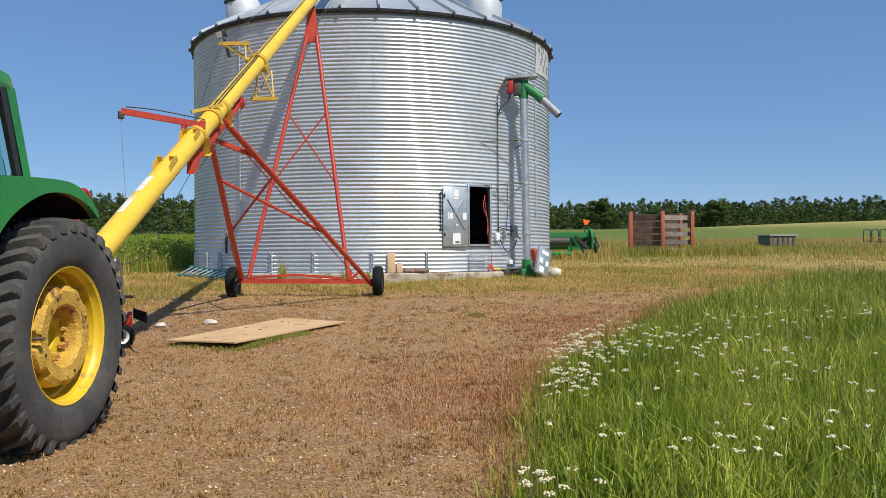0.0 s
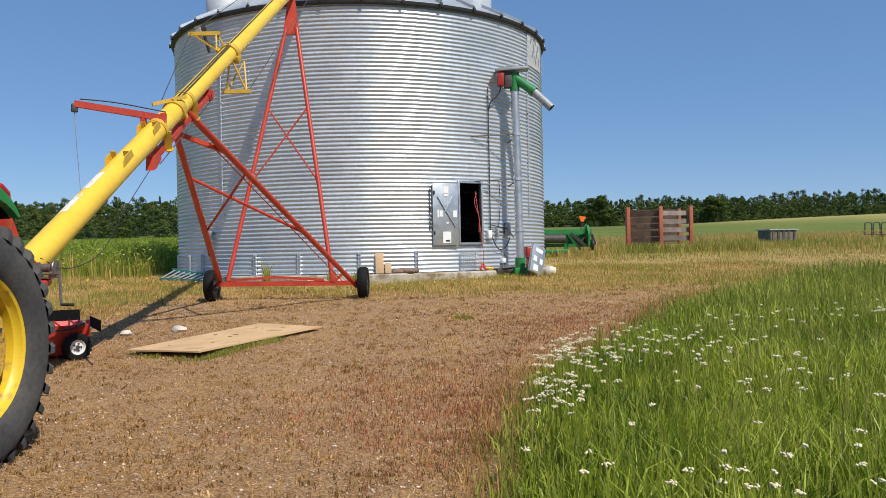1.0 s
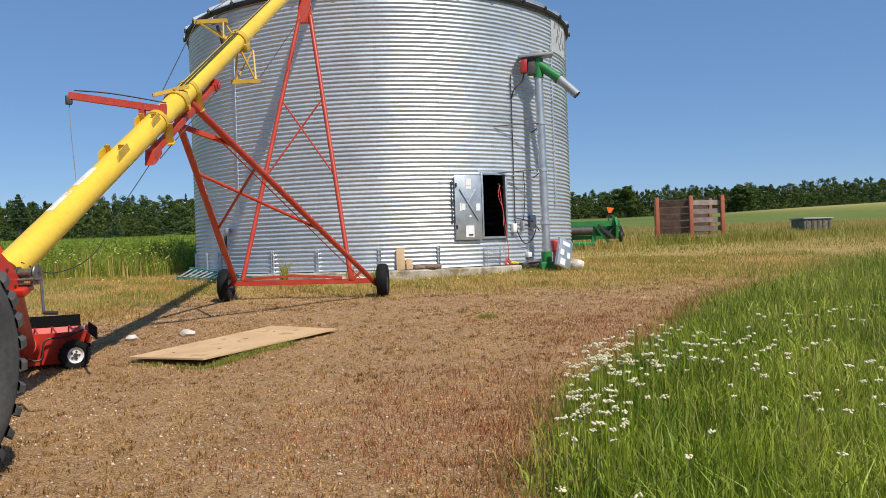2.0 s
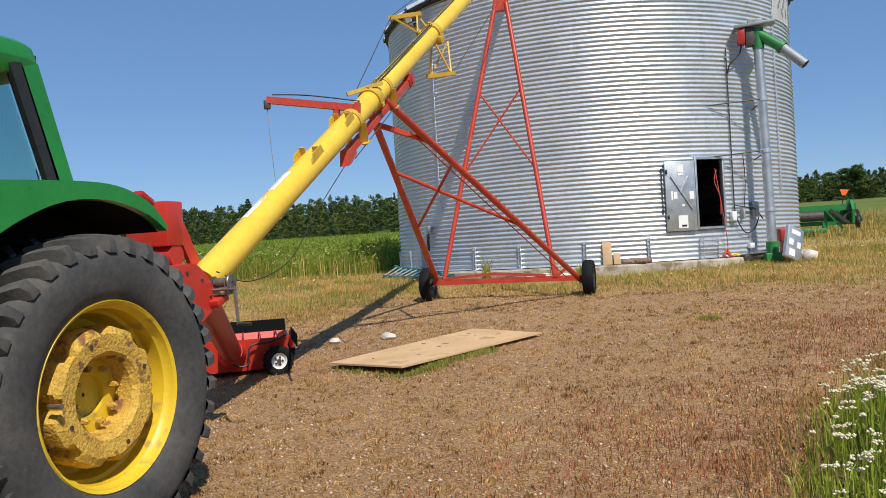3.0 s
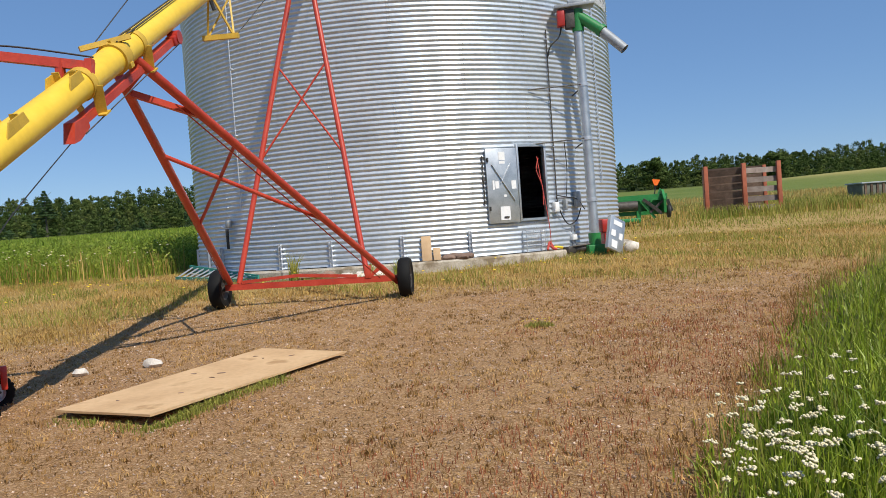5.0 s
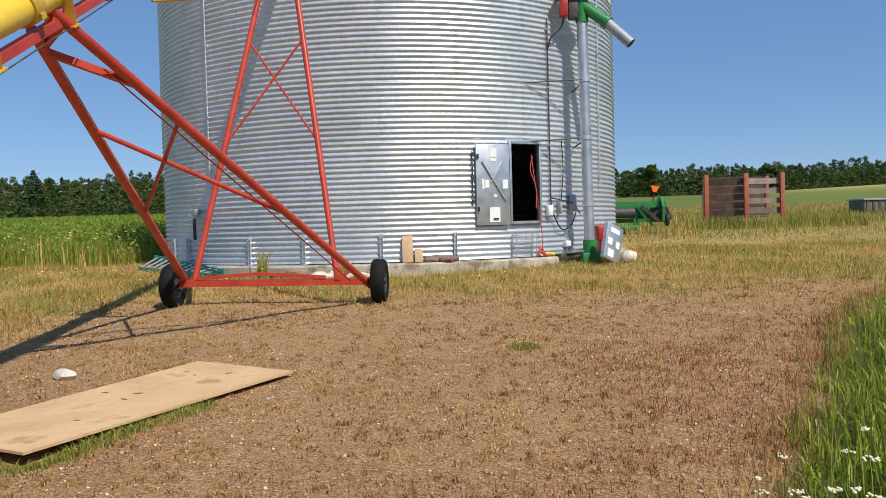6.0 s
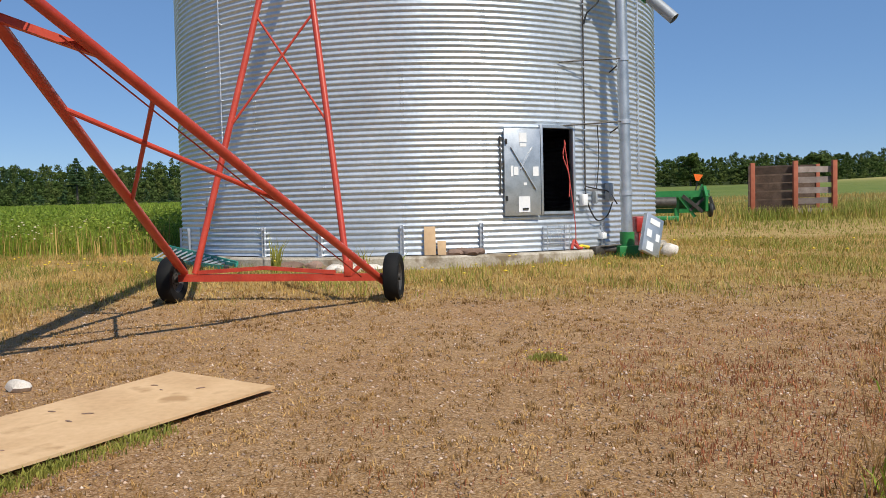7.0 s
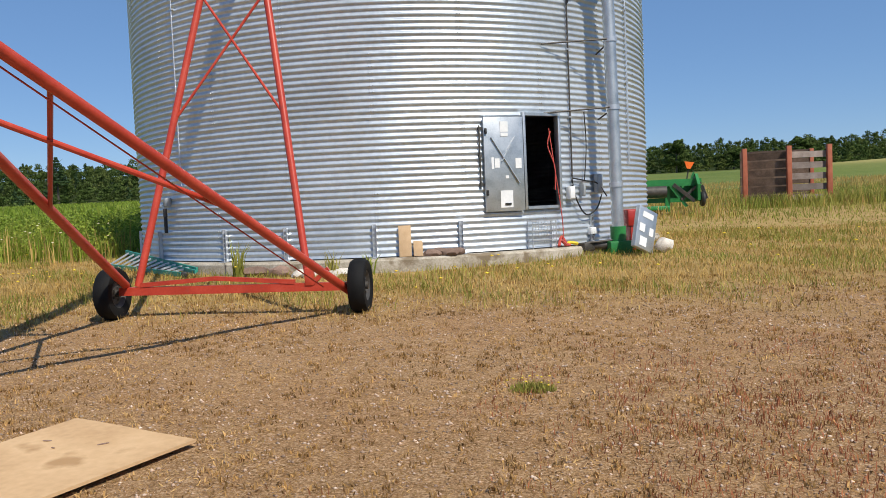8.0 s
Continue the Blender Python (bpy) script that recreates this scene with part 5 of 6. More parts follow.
def bin_foot():
    for deg, w, h, lean, lab in ((9.9, 0.20, 0.50, 7, "tan plywood offcut leaning on the bin wall"), (12.0, 0.15, 0.25, 9, "small pale plywood offcut leaning on the bin wall")):
        bm = block(bmesh.new(), (0, 0, h / 2), (w, 0.02, h), (0, 0, 0), 0.003)
        tagged(part("plywood_offcut", bm, BOARD_END, m=bin_turn(deg, BR + 0.10, 0.89) @ pose(0, 0, 0, -lean, 0, 0)), lab, "plywood offcut")
    n = 0
    for a0, a1, count, mat, size, r, lab in ((-16, -9.5, 3, STONE_BROWN, 0.16, BR + 0.22, "dark reddish-brown fieldstone beside the foundation ring"), (13.6, 19.0, 4, STONE_BROWN, 0.12, BR + 0.1, "dark reddish-brown fieldstone on the foundation ring"), (-7, 2.5, 6, STONE, 0.13, BR + 0.42, "pale fieldstone heaped beside the foundation ring")):
        for k in range(count):
            n += 1
            deg = a0 + (a1 - a0) * (k + 0.5) / count
            p = on_bin(deg, r + 0.05 * math.sin(n * 2.3), 0)
            base = 0.885 if r < BR + 0.2 else float(land(p.x, p.y))
            sz = size * (0.8 + 0.4 * abs(math.sin(n * 1.7)))
            bm = rock(bmesh.new(), (p.x, p.y, base + sz * 0.34), (sz * 1.25, sz * 0.8, sz * 0.55), n + 20)
            tagged(part("fieldstone", bm, mat), lab, "stone", "stones at the foundation")
    # spare door panel leaning by the tube
    d = thing("spare_panel", (2.47, 21.1, 0.78), "grey steel access panel with white stickers leaning beside the tube", "panel")
    m = pose(2.47, 21.1, 1.13, -8, 22, 40)
    bm = block(bmesh.new(), (0, 0, 0), (0.46, 0.09, 0.72), (0, 0, 0), 0.012)
    body = part("panel", bm, GALV_PLAIN, d, m=m)
    for x, z, w, h in ((0.0, 0.24, 0.26, 0.1), (-0.11, 0.0, 0.13, 0.14), (0.12, -0.02, 0.1, 0.14), (-0.05, -0.23, 0.17, 0.16)):
        sticker(m @ Matrix.Translation((x, -0.049, z)), w, h, body)
    bm = block(bmesh.new(), (2.40, 21.9, 1.32), (0.34, 0.26, 0.3), (0, 0, 20), 0.04)
    block(bm, (2.40, 21.9, 0.98), (0.22, 0.2, 0.46), (0, 0, 20), 0.02)
    tagged(part("fuel_can", bm, RED_DARK), "red metal box standing behind the tube", "box")
    tagged(part("fieldstone", rock(bmesh.new(), (2.83, 21.4, 0.85), (0.15, 0.13, 0.13), 51), STONE), "pale rough stone in the grass by the panel", "stone")
    # wire crate under the door
    c = thing("wire_crate", on_bin(34.3, BR + 0.2, 0.86), "small wire crate standing on the foundation ring", "crate")
    m = bin_turn(34.3, BR + 0.10, 0.89)
    for x in (-0.24, 0.24):
        for y in (-0.06, 0.08):
            part("corner_wire", tube(bmesh.new(), (x, y, 0), (x, y, 0.46), 0.009, 6), GALV_POST, c, m=m)
    for z in (0.14, 0.22, 0.3, 0.38, 0.46):
        bm = tube(bmesh.new(), (-0.24, -0.06, z), (0.24, -0.06, z), 0.005, 5)
        tube(bm, (-0.24, 0.08, z), (0.24, 0.08, z), 0.005, 5)
        tube(bm, (-0.24, -0.06, z), (-0.24, 0.08, z), 0.005, 5)
        tube(bm, (0.24, -0.06, z), (0.24, 0.08, z), 0.005, 5)
        part("wire_row", bm, GALV_POST, c, m=m)
    for k in range(7):
        x = -0.18 + 0.06 * k
        part("upright_wire", tube(bmesh.new(), (x, -0.062, 0.12), (x, -0.062, 0.46), 0.004, 5), GALV_POST, c, m=m)
    r = thing("red_rope", on_bin(38.4, BR + 0.1, 0.85), "red rope hanging out of the open bin door", "rope")
    part("strand", cord(bmesh.new(), [on_bin(37.6, BR - 0.05, 2.85), on_bin(37.9, BR + 0.0, 2.4), on_bin(38.2, BR + 0.05, 1.95), on_bin(38.5, BR + 0.09, 1.55), on_bin(38.8, BR + 0.1, 1.2), on_bin(38.6, BR + 0.12, 0.9)], 0.009), ROPE_RED, r)
    part("strand", cord(bmesh.new(), [on_bin(37.9, BR - 0.04, 2.8), on_bin(37.2, BR - 0.04, 2.55), on_bin(38.1, BR + 0.02, 2.2), on_bin(37.9, BR + 0.04, 1.8)], 0.011), ROPE_RED, r)
    part("coil", cord(bmesh.new(), [on_bin(37.6, BR + 0.12, 0.85), on_bin(38.6, BR + 0.08, 1.0), on_bin(39.2, BR + 0.13, 0.86), on_bin(38.2, BR + 0.14, 0.93), on_bin(39.4, BR + 0.1, 0.87), on_bin(40.2, BR + 0.12, 0.85)], 0.027), ROPE_RED, r)
    r.matrix_basis = Matrix.Translation((0, 0, 0.06)) @ r.matrix_basis
    tagged(part("yellow_rope", cord(bmesh.new(), [on_bin(39.8, BR + 0.1, 0.86), on_bin(40.6, BR + 0.06, 0.89), on_bin(41.6, BR + 0.12, 0.87), on_bin(42.2, BR + 0.08, 0.86)], 0.032), ROPE_YELLOW, m=Matrix.Translation((0, 0, 0.06))), "short coil of yellow rope on the foundation ring", "rope")


ladder()
bin_foot()


# ---- machines and timber beyond the bin ----
def harvest_header():
    z = 1.12
    h = thing("harvest_header", (4.6, 31.2, z), "green harvester header parked in the grass", "harvest header")
    bm = beam(bmesh.new(), (1.8, 31.2, 2.0), (6.0, 31.0, 2.0), 0.16, 0.2)
    beam(bm, (1.8, 31.4, 1.5), (6.0, 31.2, 1.5), 0.14, 0.14)
    part("main_beam", bm, GREEN_MACHINE, h)
    for x in (5.05, 4.2, 3.4):
        bm = beam(bmesh.new(), (x, 31.15, z + 0.05), (x, 31.1, 2.02), 0.14, 0.16)
        part("upright", bm, GREEN_MACHINE, h)
    bm = prism(bmesh.new(), [(-0.5, 0.35), (0.3, 0.3), (0.45, 0.7), (0.2, 1.1), (-0.2, 1.12), (-0.55, 0.8)], -0.04, 0.04, Matrix.Translation((5.85, 31.1, z)))
    part("end_plate", bm, GREEN_MACHINE, h)
    bm = beam(bmesh.new(), (5.2, 30.9, 1.95), (5.75, 30.7, 1.45), 0.07, 0.1)
    beam(bm, (5.4, 30.85, 1.5), (5.95, 30.8, 1.98), 0.06, 0.08)
    part("reel_arm", bm, DARK_STEEL, h)
    part("cross_auger", tube(bmesh.new(), (1.8, 31.0, 1.75), (5.0, 30.95, 1.75), 0.17, 16), DARK_STEEL, h)
    part("back_panel", block(bmesh.new(), (5.5, 31.28, 1.72), (0.8, 0.04, 0.5), (0, 0, -3), 0.01), GREEN_MACHINE, h)
    bm = lathe(bmesh.new(), [(0.03, -0.05), (0.2, -0.05), (0.22, 0), (0.2, 0.05), (0.03, 0.05)], 20, Matrix.Translation((6.02, 30.95, 1.5)), closed=True)
    part("gauge_wheel", bm, BLACK, h)
    part("drive_arm", beam(bmesh.new(), (6.0, 30.95, 1.9), (6.12, 30.9, 1.5), 0.06, 0.1), DARK_STEEL, h)
    part("brace", beam(bmesh.new(), (5.1, 30.95, 1.95), (5.55, 30.85, 1.3), 0.07, 0.09), GREEN_MACHINE, h)
    part("skid", block(bmesh.new(), (4.1, 30.9, 1.28), (1.9, 0.5, 0.12), (0, 0, 0), 0.02), GREEN_MACHINE, h)
    part("hook", beam(bmesh.new(), (5.72, 31.0, 2.1), (5.8, 31.0, 2.28), 0.05, 0.05), GREEN_MACHINE, h)
    s = part("sign_post", tube(bmesh.new(), (5.6, 31.1, 2.02), (5.67, 31.05, 2.40), 0.02, 8), DARK_STEEL, h)
    part("warning_sign", prism(bmesh.new(), [(-0.14, 0.10), (0.14, 0.10), (0.05, -0.10), (-0.05, -0.10)], -0.008, 0.008, Matrix.Translation((5.67, 31.0, 2.49)) @ pose(0, 0, 0, 0, 8, 0) @ pose(0, 0, 0, 0, 0, 90)), ORANGE, s, "orange slow-vehicle sign")
    h.matrix_basis = Matrix.Translation((-0.4, 0.6, 0.04)) @ h.matrix_basis


def timber_rack():
    t = thing("timber_rack", (9.0, 34.7, 1.2), "rack of dark weathered boards on red-brown posts", "timber rack")
    posts = [(7.78, 35.25), (9.0, 34.6), (10.3, 34.75)]
    for x, y in posts:
        part("post", block(bmesh.new(), (x, y, 2.12), (0.15, 0.15, 1.98), (0, 0, 0), 0.012), RED_WOOD, t)
    part("post", block(bmesh.new(), (10.13, 35.9, 2.1), (0.13, 0.13, 1.9), (0, 0, 0), 0.012), RED_WOOD, t)
    for i, (p, q) in enumerate(((posts[0], posts[1]), (posts[1], posts[2]))):
        for k in range(6 if i == 0 else 5):
            z = 1.42 + (0.28 if i == 0 else 0.35) * k
            w = 0.23 if i == 0 else 0.2
            bm = beam(bmesh.new(), (p[0], p[1] + 0.1, z), (q[0], q[1] + 0.1, z + 0.01 * math.sin(k * 3)), 0.04, w)
            part("board", bm, OLD_WOOD if i == 0 else GREY_WOOD, t)
    for k in range(6):
        z = 1.45 + 0.29 * k
        part("board", beam(bmesh.new(), (7.8, 35.9, z), (10.13, 35.9, z), 0.05, 0.27), OLD_WOOD, t)


def far_clutter():
    x, y = 18.3, 46.0
    z = float(land(x, y))
    c = thing("field_crate", (x, y, z), "old grey-green slatted crate in the dry grass", "crate")
    part("box", block(bmesh.new(), (x, y, z + 0.36), (1.6, 1.2, 0.6), (0, 0, 12), 0.02), CRATE, c)
    part("lid", block(bmesh.new(), (x, y, z + 0.70), (1.75, 1.35, 0.07), (0, 0, 12), 0.01), GREY_BOX, c)
    for k in range(5):
        part("slat", block(bmesh.new(), (-0.64 + 0.32 * k, -0.62, 0.36), (0.12, 0.03, 0.6)), OLD_WOOD, c, m=pose(x, y, z, 0, 0, 12))
    x, y = 26.1, 50
    z = float(land(x, y))
    f = thing("hay_feeder", (x, y, z), "dark steel hoop hay feeder in the far grass", "hay feeder")
    for k in range(4):
        bx = x - 0.75 + 0.5 * k
        part("hoop", cord(bmesh.new(), [(bx - 0.2, y, z), (bx - 0.2, y, z + 0.85), (bx - 0.12, y, z + 1.0), (bx + 0.12, y, z + 1.0), (bx + 0.2, y, z + 0.85), (bx + 0.2, y, z)], 0.035), DARK_STEEL, f)
    part("rail", beam(bmesh.new(), (x - 1.0, y, z + 0.3), (x + 1.4, y, z + 0.25), 0.05, 0.05), DARK_STEEL, f)


harvest_header()
timber_rack()
far_clutter()


# ---- vegetation ----
def blades(name, x, y, h, w, mat, label, category, bend=0.35, z=None):
    """Grass blades, each a bent tapering strip of its own."""
    n = len(x)
    z = land(x, y) if z is None else z
    turn, lean = rng.uniform(0, 2 * np.pi, n), rng.uniform(0.1, 1, n) * bend
    la = rng.uniform(0, 2 * np.pi, n)
    c, s = np.cos(turn) * w / 2, np.sin(turn) * w / 2
    lx, ly = np.cos(la) * lean * h, np.sin(la) * lean * h
    o = np.zeros(n)
    pts = [np.stack((x - c, y - s, z - 0.01 + o), 1), np.stack((x + c, y + s, z - 0.01 + o), 1),
           np.stack((x - 0.8 * c + 0.35 * lx, y - 0.8 * s + 0.35 * ly, z + 0.6 * h), 1), np.stack((x + 0.8 * c + 0.35 * lx, y + 0.8 * s + 0.35 * ly, z + 0.6 * h), 1),
           np.stack((x + lx, y + ly, z + h * np.sqrt(np.clip(1 - 0.5 * lean ** 2, 0.3, 1))), 1)]
    v = np.stack(pts, 1).reshape(-1, 3)
    f = np.arange(n)[:, None] * 5 + np.array([0, 1, 3, 2, 2, 3, 4])[None]
    return mesh_np(name, v, f.ravel(), np.tile([4, 3], n), mat, label, category)


def outside_bin(x, y, gap=0.3):
    return np.hypot(x - BX, y - BY) > BR + gap


def on_board(x, y):
    u, v = x + 2.45, y - 10.93
    a = radians(24.6)
    p, q = u * math.cos(a) - v * math.sin(a), u * math.sin(a) + v * math.cos(a)
    return (np.abs(p) < 0.56) & (np.abs(q) < 1.23)


def scatter(n, x0, x1, y0, y1):
    return rng.uniform(x0, x1, n), rng.uniform(y0, y1, n)


def tall_grass():
    x, y = scatter(900000, -0.6, 24, -8, 27)
    d = lush(x, y)
    away = np.hypot(x - 2.2, y - 6.0)
    keep = (d + rng.normal(0, 0.09, len(x)) > 0.06) & (rng.random(len(x)) < 1.0 / (1 + (away / 4.2) ** 2.4))
    x, y, d, away = x[keep], y[keep], d[keep], away[keep]
    h = rng.uniform(0.14, 0.40, len(x)) * (0.45 + 0.55 * smooth(0, 0.9, d)) * (0.85 + 0.2 * wave(x * 1.6, y * 1.6))
    w = rng.uniform(0.005, 0.011, len(x)) * (1 + away / 7)
    blades("tall_grass", x, y, h, w, LUSH, "tall bright green grass beside the track", "grass", 0.95)
    # paler seed stalks in it
    x, y = scatter(20000, 0.2, 11, 2.5, 22)
    k = lush(x, y) > 0.05
    x, y = x[k], y[k]
    blades("seed_stalks", x, y, rng.uniform(0.25, 0.5, len(x)), rng.uniform(0.004, 0.008, len(x)), OLIVE, "pale green seed stalks among the tall grass", "grass", 0.4)


def yarrow():
    """Flat white flower heads on stems, thickest along the grass's edge."""
    xs, ys = [], []
    for cx, cy, sx, sy, n in ((1.35, 7.3, 0.18, 0.5, 84), (1.08, 6.1, 0.13, 0.5, 46), (1.8, 7.6, 0.35, 0.25, 46), (2.7, 7.8, 0.22, 0.25, 24), (0.66, 3.6, 0.12, 0.12, 14), (1.75, 4.0, 0.35, 0.15, 18), (2.6, 6.3, 0.3, 0.14, 22), (5.3, 9.8, 0.5, 0.15, 24), (2.2, 5.3, 0.5, 0.6, 12), (3.6, 9.3, 0.3, 0.3, 14), (4.2, 6.5, 0.9, 0.7, 10), (1.7, 8.6, 0.4, 0.7, 30)):
        xs.append(rng.normal(cx, sx, n)), ys.append(rng.normal(cy, sy, n))
    x, y = np.concatenate(xs), np.concatenate(ys)
    k = lush(x, y) > 0.02
    x, y = x[k], y[k]
    h = rng.uniform(0.33, 0.52, len(x)) * (0.65 + 0.35 * smooth(0, 0.5, lush(x, y)))
    z = land(x, y)
    blades("flower_stems", x, y, h, np.full(len(x), 0.006), LUSH, "thin green flower stems in the grass", "flowers", 0.02)
    v, f, c = [], [], 0
    for i in range(len(x)):
        m, wide = int(rng.integers(8, 17)), rng.uniform(0.012, 0.034)
        for j in range(m):
            a, rr = rng.uniform(0, 6.28), wide * math.sqrt(rng.random())
            px, py, pz, r = x[i] + rr * math.cos(a), y[i] + rr * math.sin(a), z[i] + h[i] + rng.uniform(-0.006, 0.006) - 4 * rr * rr, rng.uniform(0.005, 0.010)
            v.append((px, py, pz + 0.006)), v.append((px, py, pz - 0.008))
            for q in range(6):
                v.append((px + r * math.cos(q * 1.047), py + r * math.sin(q * 1.047), pz + rng.uniform(-0.003, 0.003)))
            for q in range(6):
                f += [c, c + 2 + q, c + 2 + (q + 1) % 6, c + 1, c + 2 + (q + 1) % 6, c + 2 + q]
            c += 8
    mesh_np("yarrow_flowers", np.array(v), np.array(f), np.full(len(f) // 3, 3), FLOWER, "flat white yarrow flower heads in the grass", "flowers")


def yard_growth():
    # dead tufts on the gravel, in clumps
    cx, cy = scatter(17000, -7, 6, 2.5, 18.5)
    k = (lush(cx, cy) < 0.1) & (wave(cx * 2.1, cy * 2.1) + rng.uniform(-1.2, 1.2, len(cx)) > -0.25)
    cx, cy = cx[k], cy[k]
    rep = rng.integers(5, 15, len(cx))
    x, y = np.repeat(cx, rep), np.repeat(cy, rep)
    x, y = x + rng.normal(0, 0.022, len(x)), y + rng.normal(0, 0.022, len(y))
    k = ~on_board(x, y)
    x, y = x[k], y[k]
    blades("dead_tufts", x, y, rng.uniform(0.012, 0.042, len(x)), rng.uniform(0.005, 0.012, len(x)), THATCH, "short dead brown grass tufts on the gravel", "dry grass", 1.3)
    # litter of dead stems, each a single sliver
    x, y = scatter(420000, -7.5, 6, 2.5, 19)
    k = (lush(x, y) < 0.15) & ~on_board(x, y) & (rng.random(len(x)) < 1.25 - 0.05 * y) & (wave(x * 3.7, y * 3.7) + rng.uniform(-1.5, 1.5, len(x)) > -0.5)
    x, y = x[k], y[k]
    n = len(x)
    a, b, ln, w = rng.uniform(0, 6.283, n), rng.uniform(0.03, 0.55, n), rng.uniform(0.014, 0.05, n), rng.uniform(0.003, 0.009, n)
    z = land(x, y)
    q = rng.uniform(0, 6.283, n)
    v = np.stack((np.stack((x - w * np.cos(q), y - w * np.sin(q), z - 0.003), 1), np.stack((x + w * np.cos(q), y + w * np.sin(q), z - 0.002), 1),
                  np.stack((x + ln * np.cos(b) * np.cos(a), y + ln * np.cos(b) * np.sin(a), z + ln * np.sin(b)), 1)), 1).reshape(-1, 3)
    mesh_np("stem_litter", v, np.arange(3 * n), np.full(n, 3), THATCH, "dense litter of dead brown stems on the gravel", "dry grass")
    # reddish weeds in the wheel track
    cx, cy = np.concatenate((rng.normal(0.2, 0.75, 260), rng.normal(2.3, 0.8, 260))), np.concatenate((rng.normal(7.3, 1.2, 260), rng.normal(11.4, 1.5, 260)))
    k = lush(cx, cy) < 0.05
    cx, cy = cx[k], cy[k]
    x, y = np.repeat(cx, 28), np.repeat(cy, 28)
    x, y = x + rng.normal(0, 0.12, len(x)), y + rng.normal(0, 0.12, len(y))
    blades("red_weeds", x, y, rng.uniform(0.012, 0.06, len(x)), rng.uniform(0.004, 0.008, len(x)), REDWEED, "low reddish-brown weeds in the track", "weeds", 1.0)
    # dead fringe along the tall grass
    x, y = scatter(60000, 0.2, 6, 3, 17)
    d = lush(x, y)
    k = (d > -0.42) & (d < 0.12) & (rng.random(len(x)) < smooth(-0.45, -0.05, d)) & (wave(x * 2, y * 2) > -0.35)
    x, y = x[k], y[k]
    blades("dead_fringe", x, y, rng.uniform(0.04, 0.17, len(x)), rng.uniform(0.004, 0.008, len(x)), THATCH, "dead brown grass fringing the green grass", "dry grass", 1.0)
    # gravel stones
    n = 46000
    x, y = scatter(n, -6, 4.5, 2.6, 17.5)
    k = (lush(x, y) < 0) & ~on_board(x, y)
    x, y = x[k], y[k]
    n = len(x)
    r = 0.004 + 0.013 * rng.random(n) ** 3
    base = np.array([(1, 0, 0), (-1, 0, 0), (0, 1, 0), (0, -1, 0), (0, 0, 0.7), (0, 0, -0.7)])
    v = base[None] * r[:, None, None] * rng.uniform(0.6, 1.3, (n, 6, 1)) + np.stack((x, y, land(x, y) + 0.003), 1)[:, None]
    f = np.arange(n)[:, None, None] * 6 + np.array([(0, 2, 4), (2, 1, 4), (1, 3, 4), (3, 0, 4), (2, 0, 5), (1, 2, 5), (3, 1, 5), (0, 3, 5)])[None]
    mesh_np("gravel", v.reshape(-1, 3), f.ravel(), np.full(n * 8, 3), PEBBLE, "loose brown and grey gravel stones", "gravel")
    # golden dry grass beyond the gravel
    x, y = scatter(120000, -16, 9, 12, 25.5)
    k = (gold(x, y) > rng.uniform(0.1, 1, len(x))) & outside_bin(x, y) & (cropland(x, y) < 0.5) & (lush(x, y) < 0)
    x, y = x[k], y[k]
    blades("dry_grass", x, y, rng.uniform(0.03, 0.14, len(x)) * (0.75 + 0.4 * wave(x, y)), rng.uniform(0.006, 0.014, len(x)), DRY, "golden dry grass round the bin", "dry grass", 1.25)
    x, y = scatter(46000, -14, 10, 15.5, 25.5)
    k = (gold(x, y) > rng.uniform(0.3, 1, len(x))) & outside_bin(x, y) & (cropland(x, y) < 0.5) & (wave(x * 1.3 + 2, y * 1.2) > -0.1) & (lush(x, y) < 0)
    x, y = x[k], y[k]
    blades("verge_grass", x, y, rng.uniform(0.04, 0.18, len(x)), rng.uniform(0.007, 0.013, len(x)), OLIVE, "olive green grass round the bin", "grass", 1.0)
    # rough grass behind the track, out to the rack
    x, y = scatter(80000, 1.5, 34, 19, 56)
    k = outside_bin(x, y) & (lush(x, y) < 0) & (gold(x, y) > 0.5)
    x, y = x[k], y[k]
    blades("rough_grass", x, y, rng.uniform(0.08, 0.34, len(x)) * (0.75 + 0.4 * wave(x * 0.5, y * 0.5)) * (0.22 + 0.78 * smooth(26, 32, y)), rng.uniform(0.010, 0.024, len(x)), OLIVE, "rough olive and straw-coloured grass", "grass", 0.9)
    x, y = scatter(40000, 4, 50, 27, 80)
    k = wave(x * 0.3 + 1, y * 0.4) > -0.15
    x, y = x[k], y[k]
    blades("straw_grass", x, y, rng.uniform(0.15, 0.42, len(x)), rng.uniform(0.015, 0.032, len(x)), DRY, "straw-coloured tall grass in the field", "dry grass", 0.4)
    x, y = scatter(1900, 7.0, 12.5, 32.6, 34.4)
    blades("rack_grass", x, y, rng.uniform(0.2, 0.5, len(x)), rng.uniform(0.012, 0.03, len(x)), OLIVE, "tall olive green grass before the timber rack", "grass", 0.5)
    # green tufts along the board and beside the track
    t = np.repeat(rng.uniform(0, 1, 90), 40)
    side = np.repeat(rng.random(90) < 0.75, 40)
    a, b, c = Vector((-3.46, 10.05)), Vector((-2.46, 9.59)), Vector((-1.45, 11.81))
    x = np.where(side, b.x + (c.x - b.x) * t * 0.62, a.x + (b.x - a.x) * t) + rng.normal(0.05, 0.05, 3600)
    y = np.where(side, b.y + (c.y - b.y) * t * 0.62, a.y + (b.y - a.y) * t) + rng.normal(-0.08, 0.07, 3600)
    k = ~on_board(x, y) & (rng.random(len(x)) < 0.5)
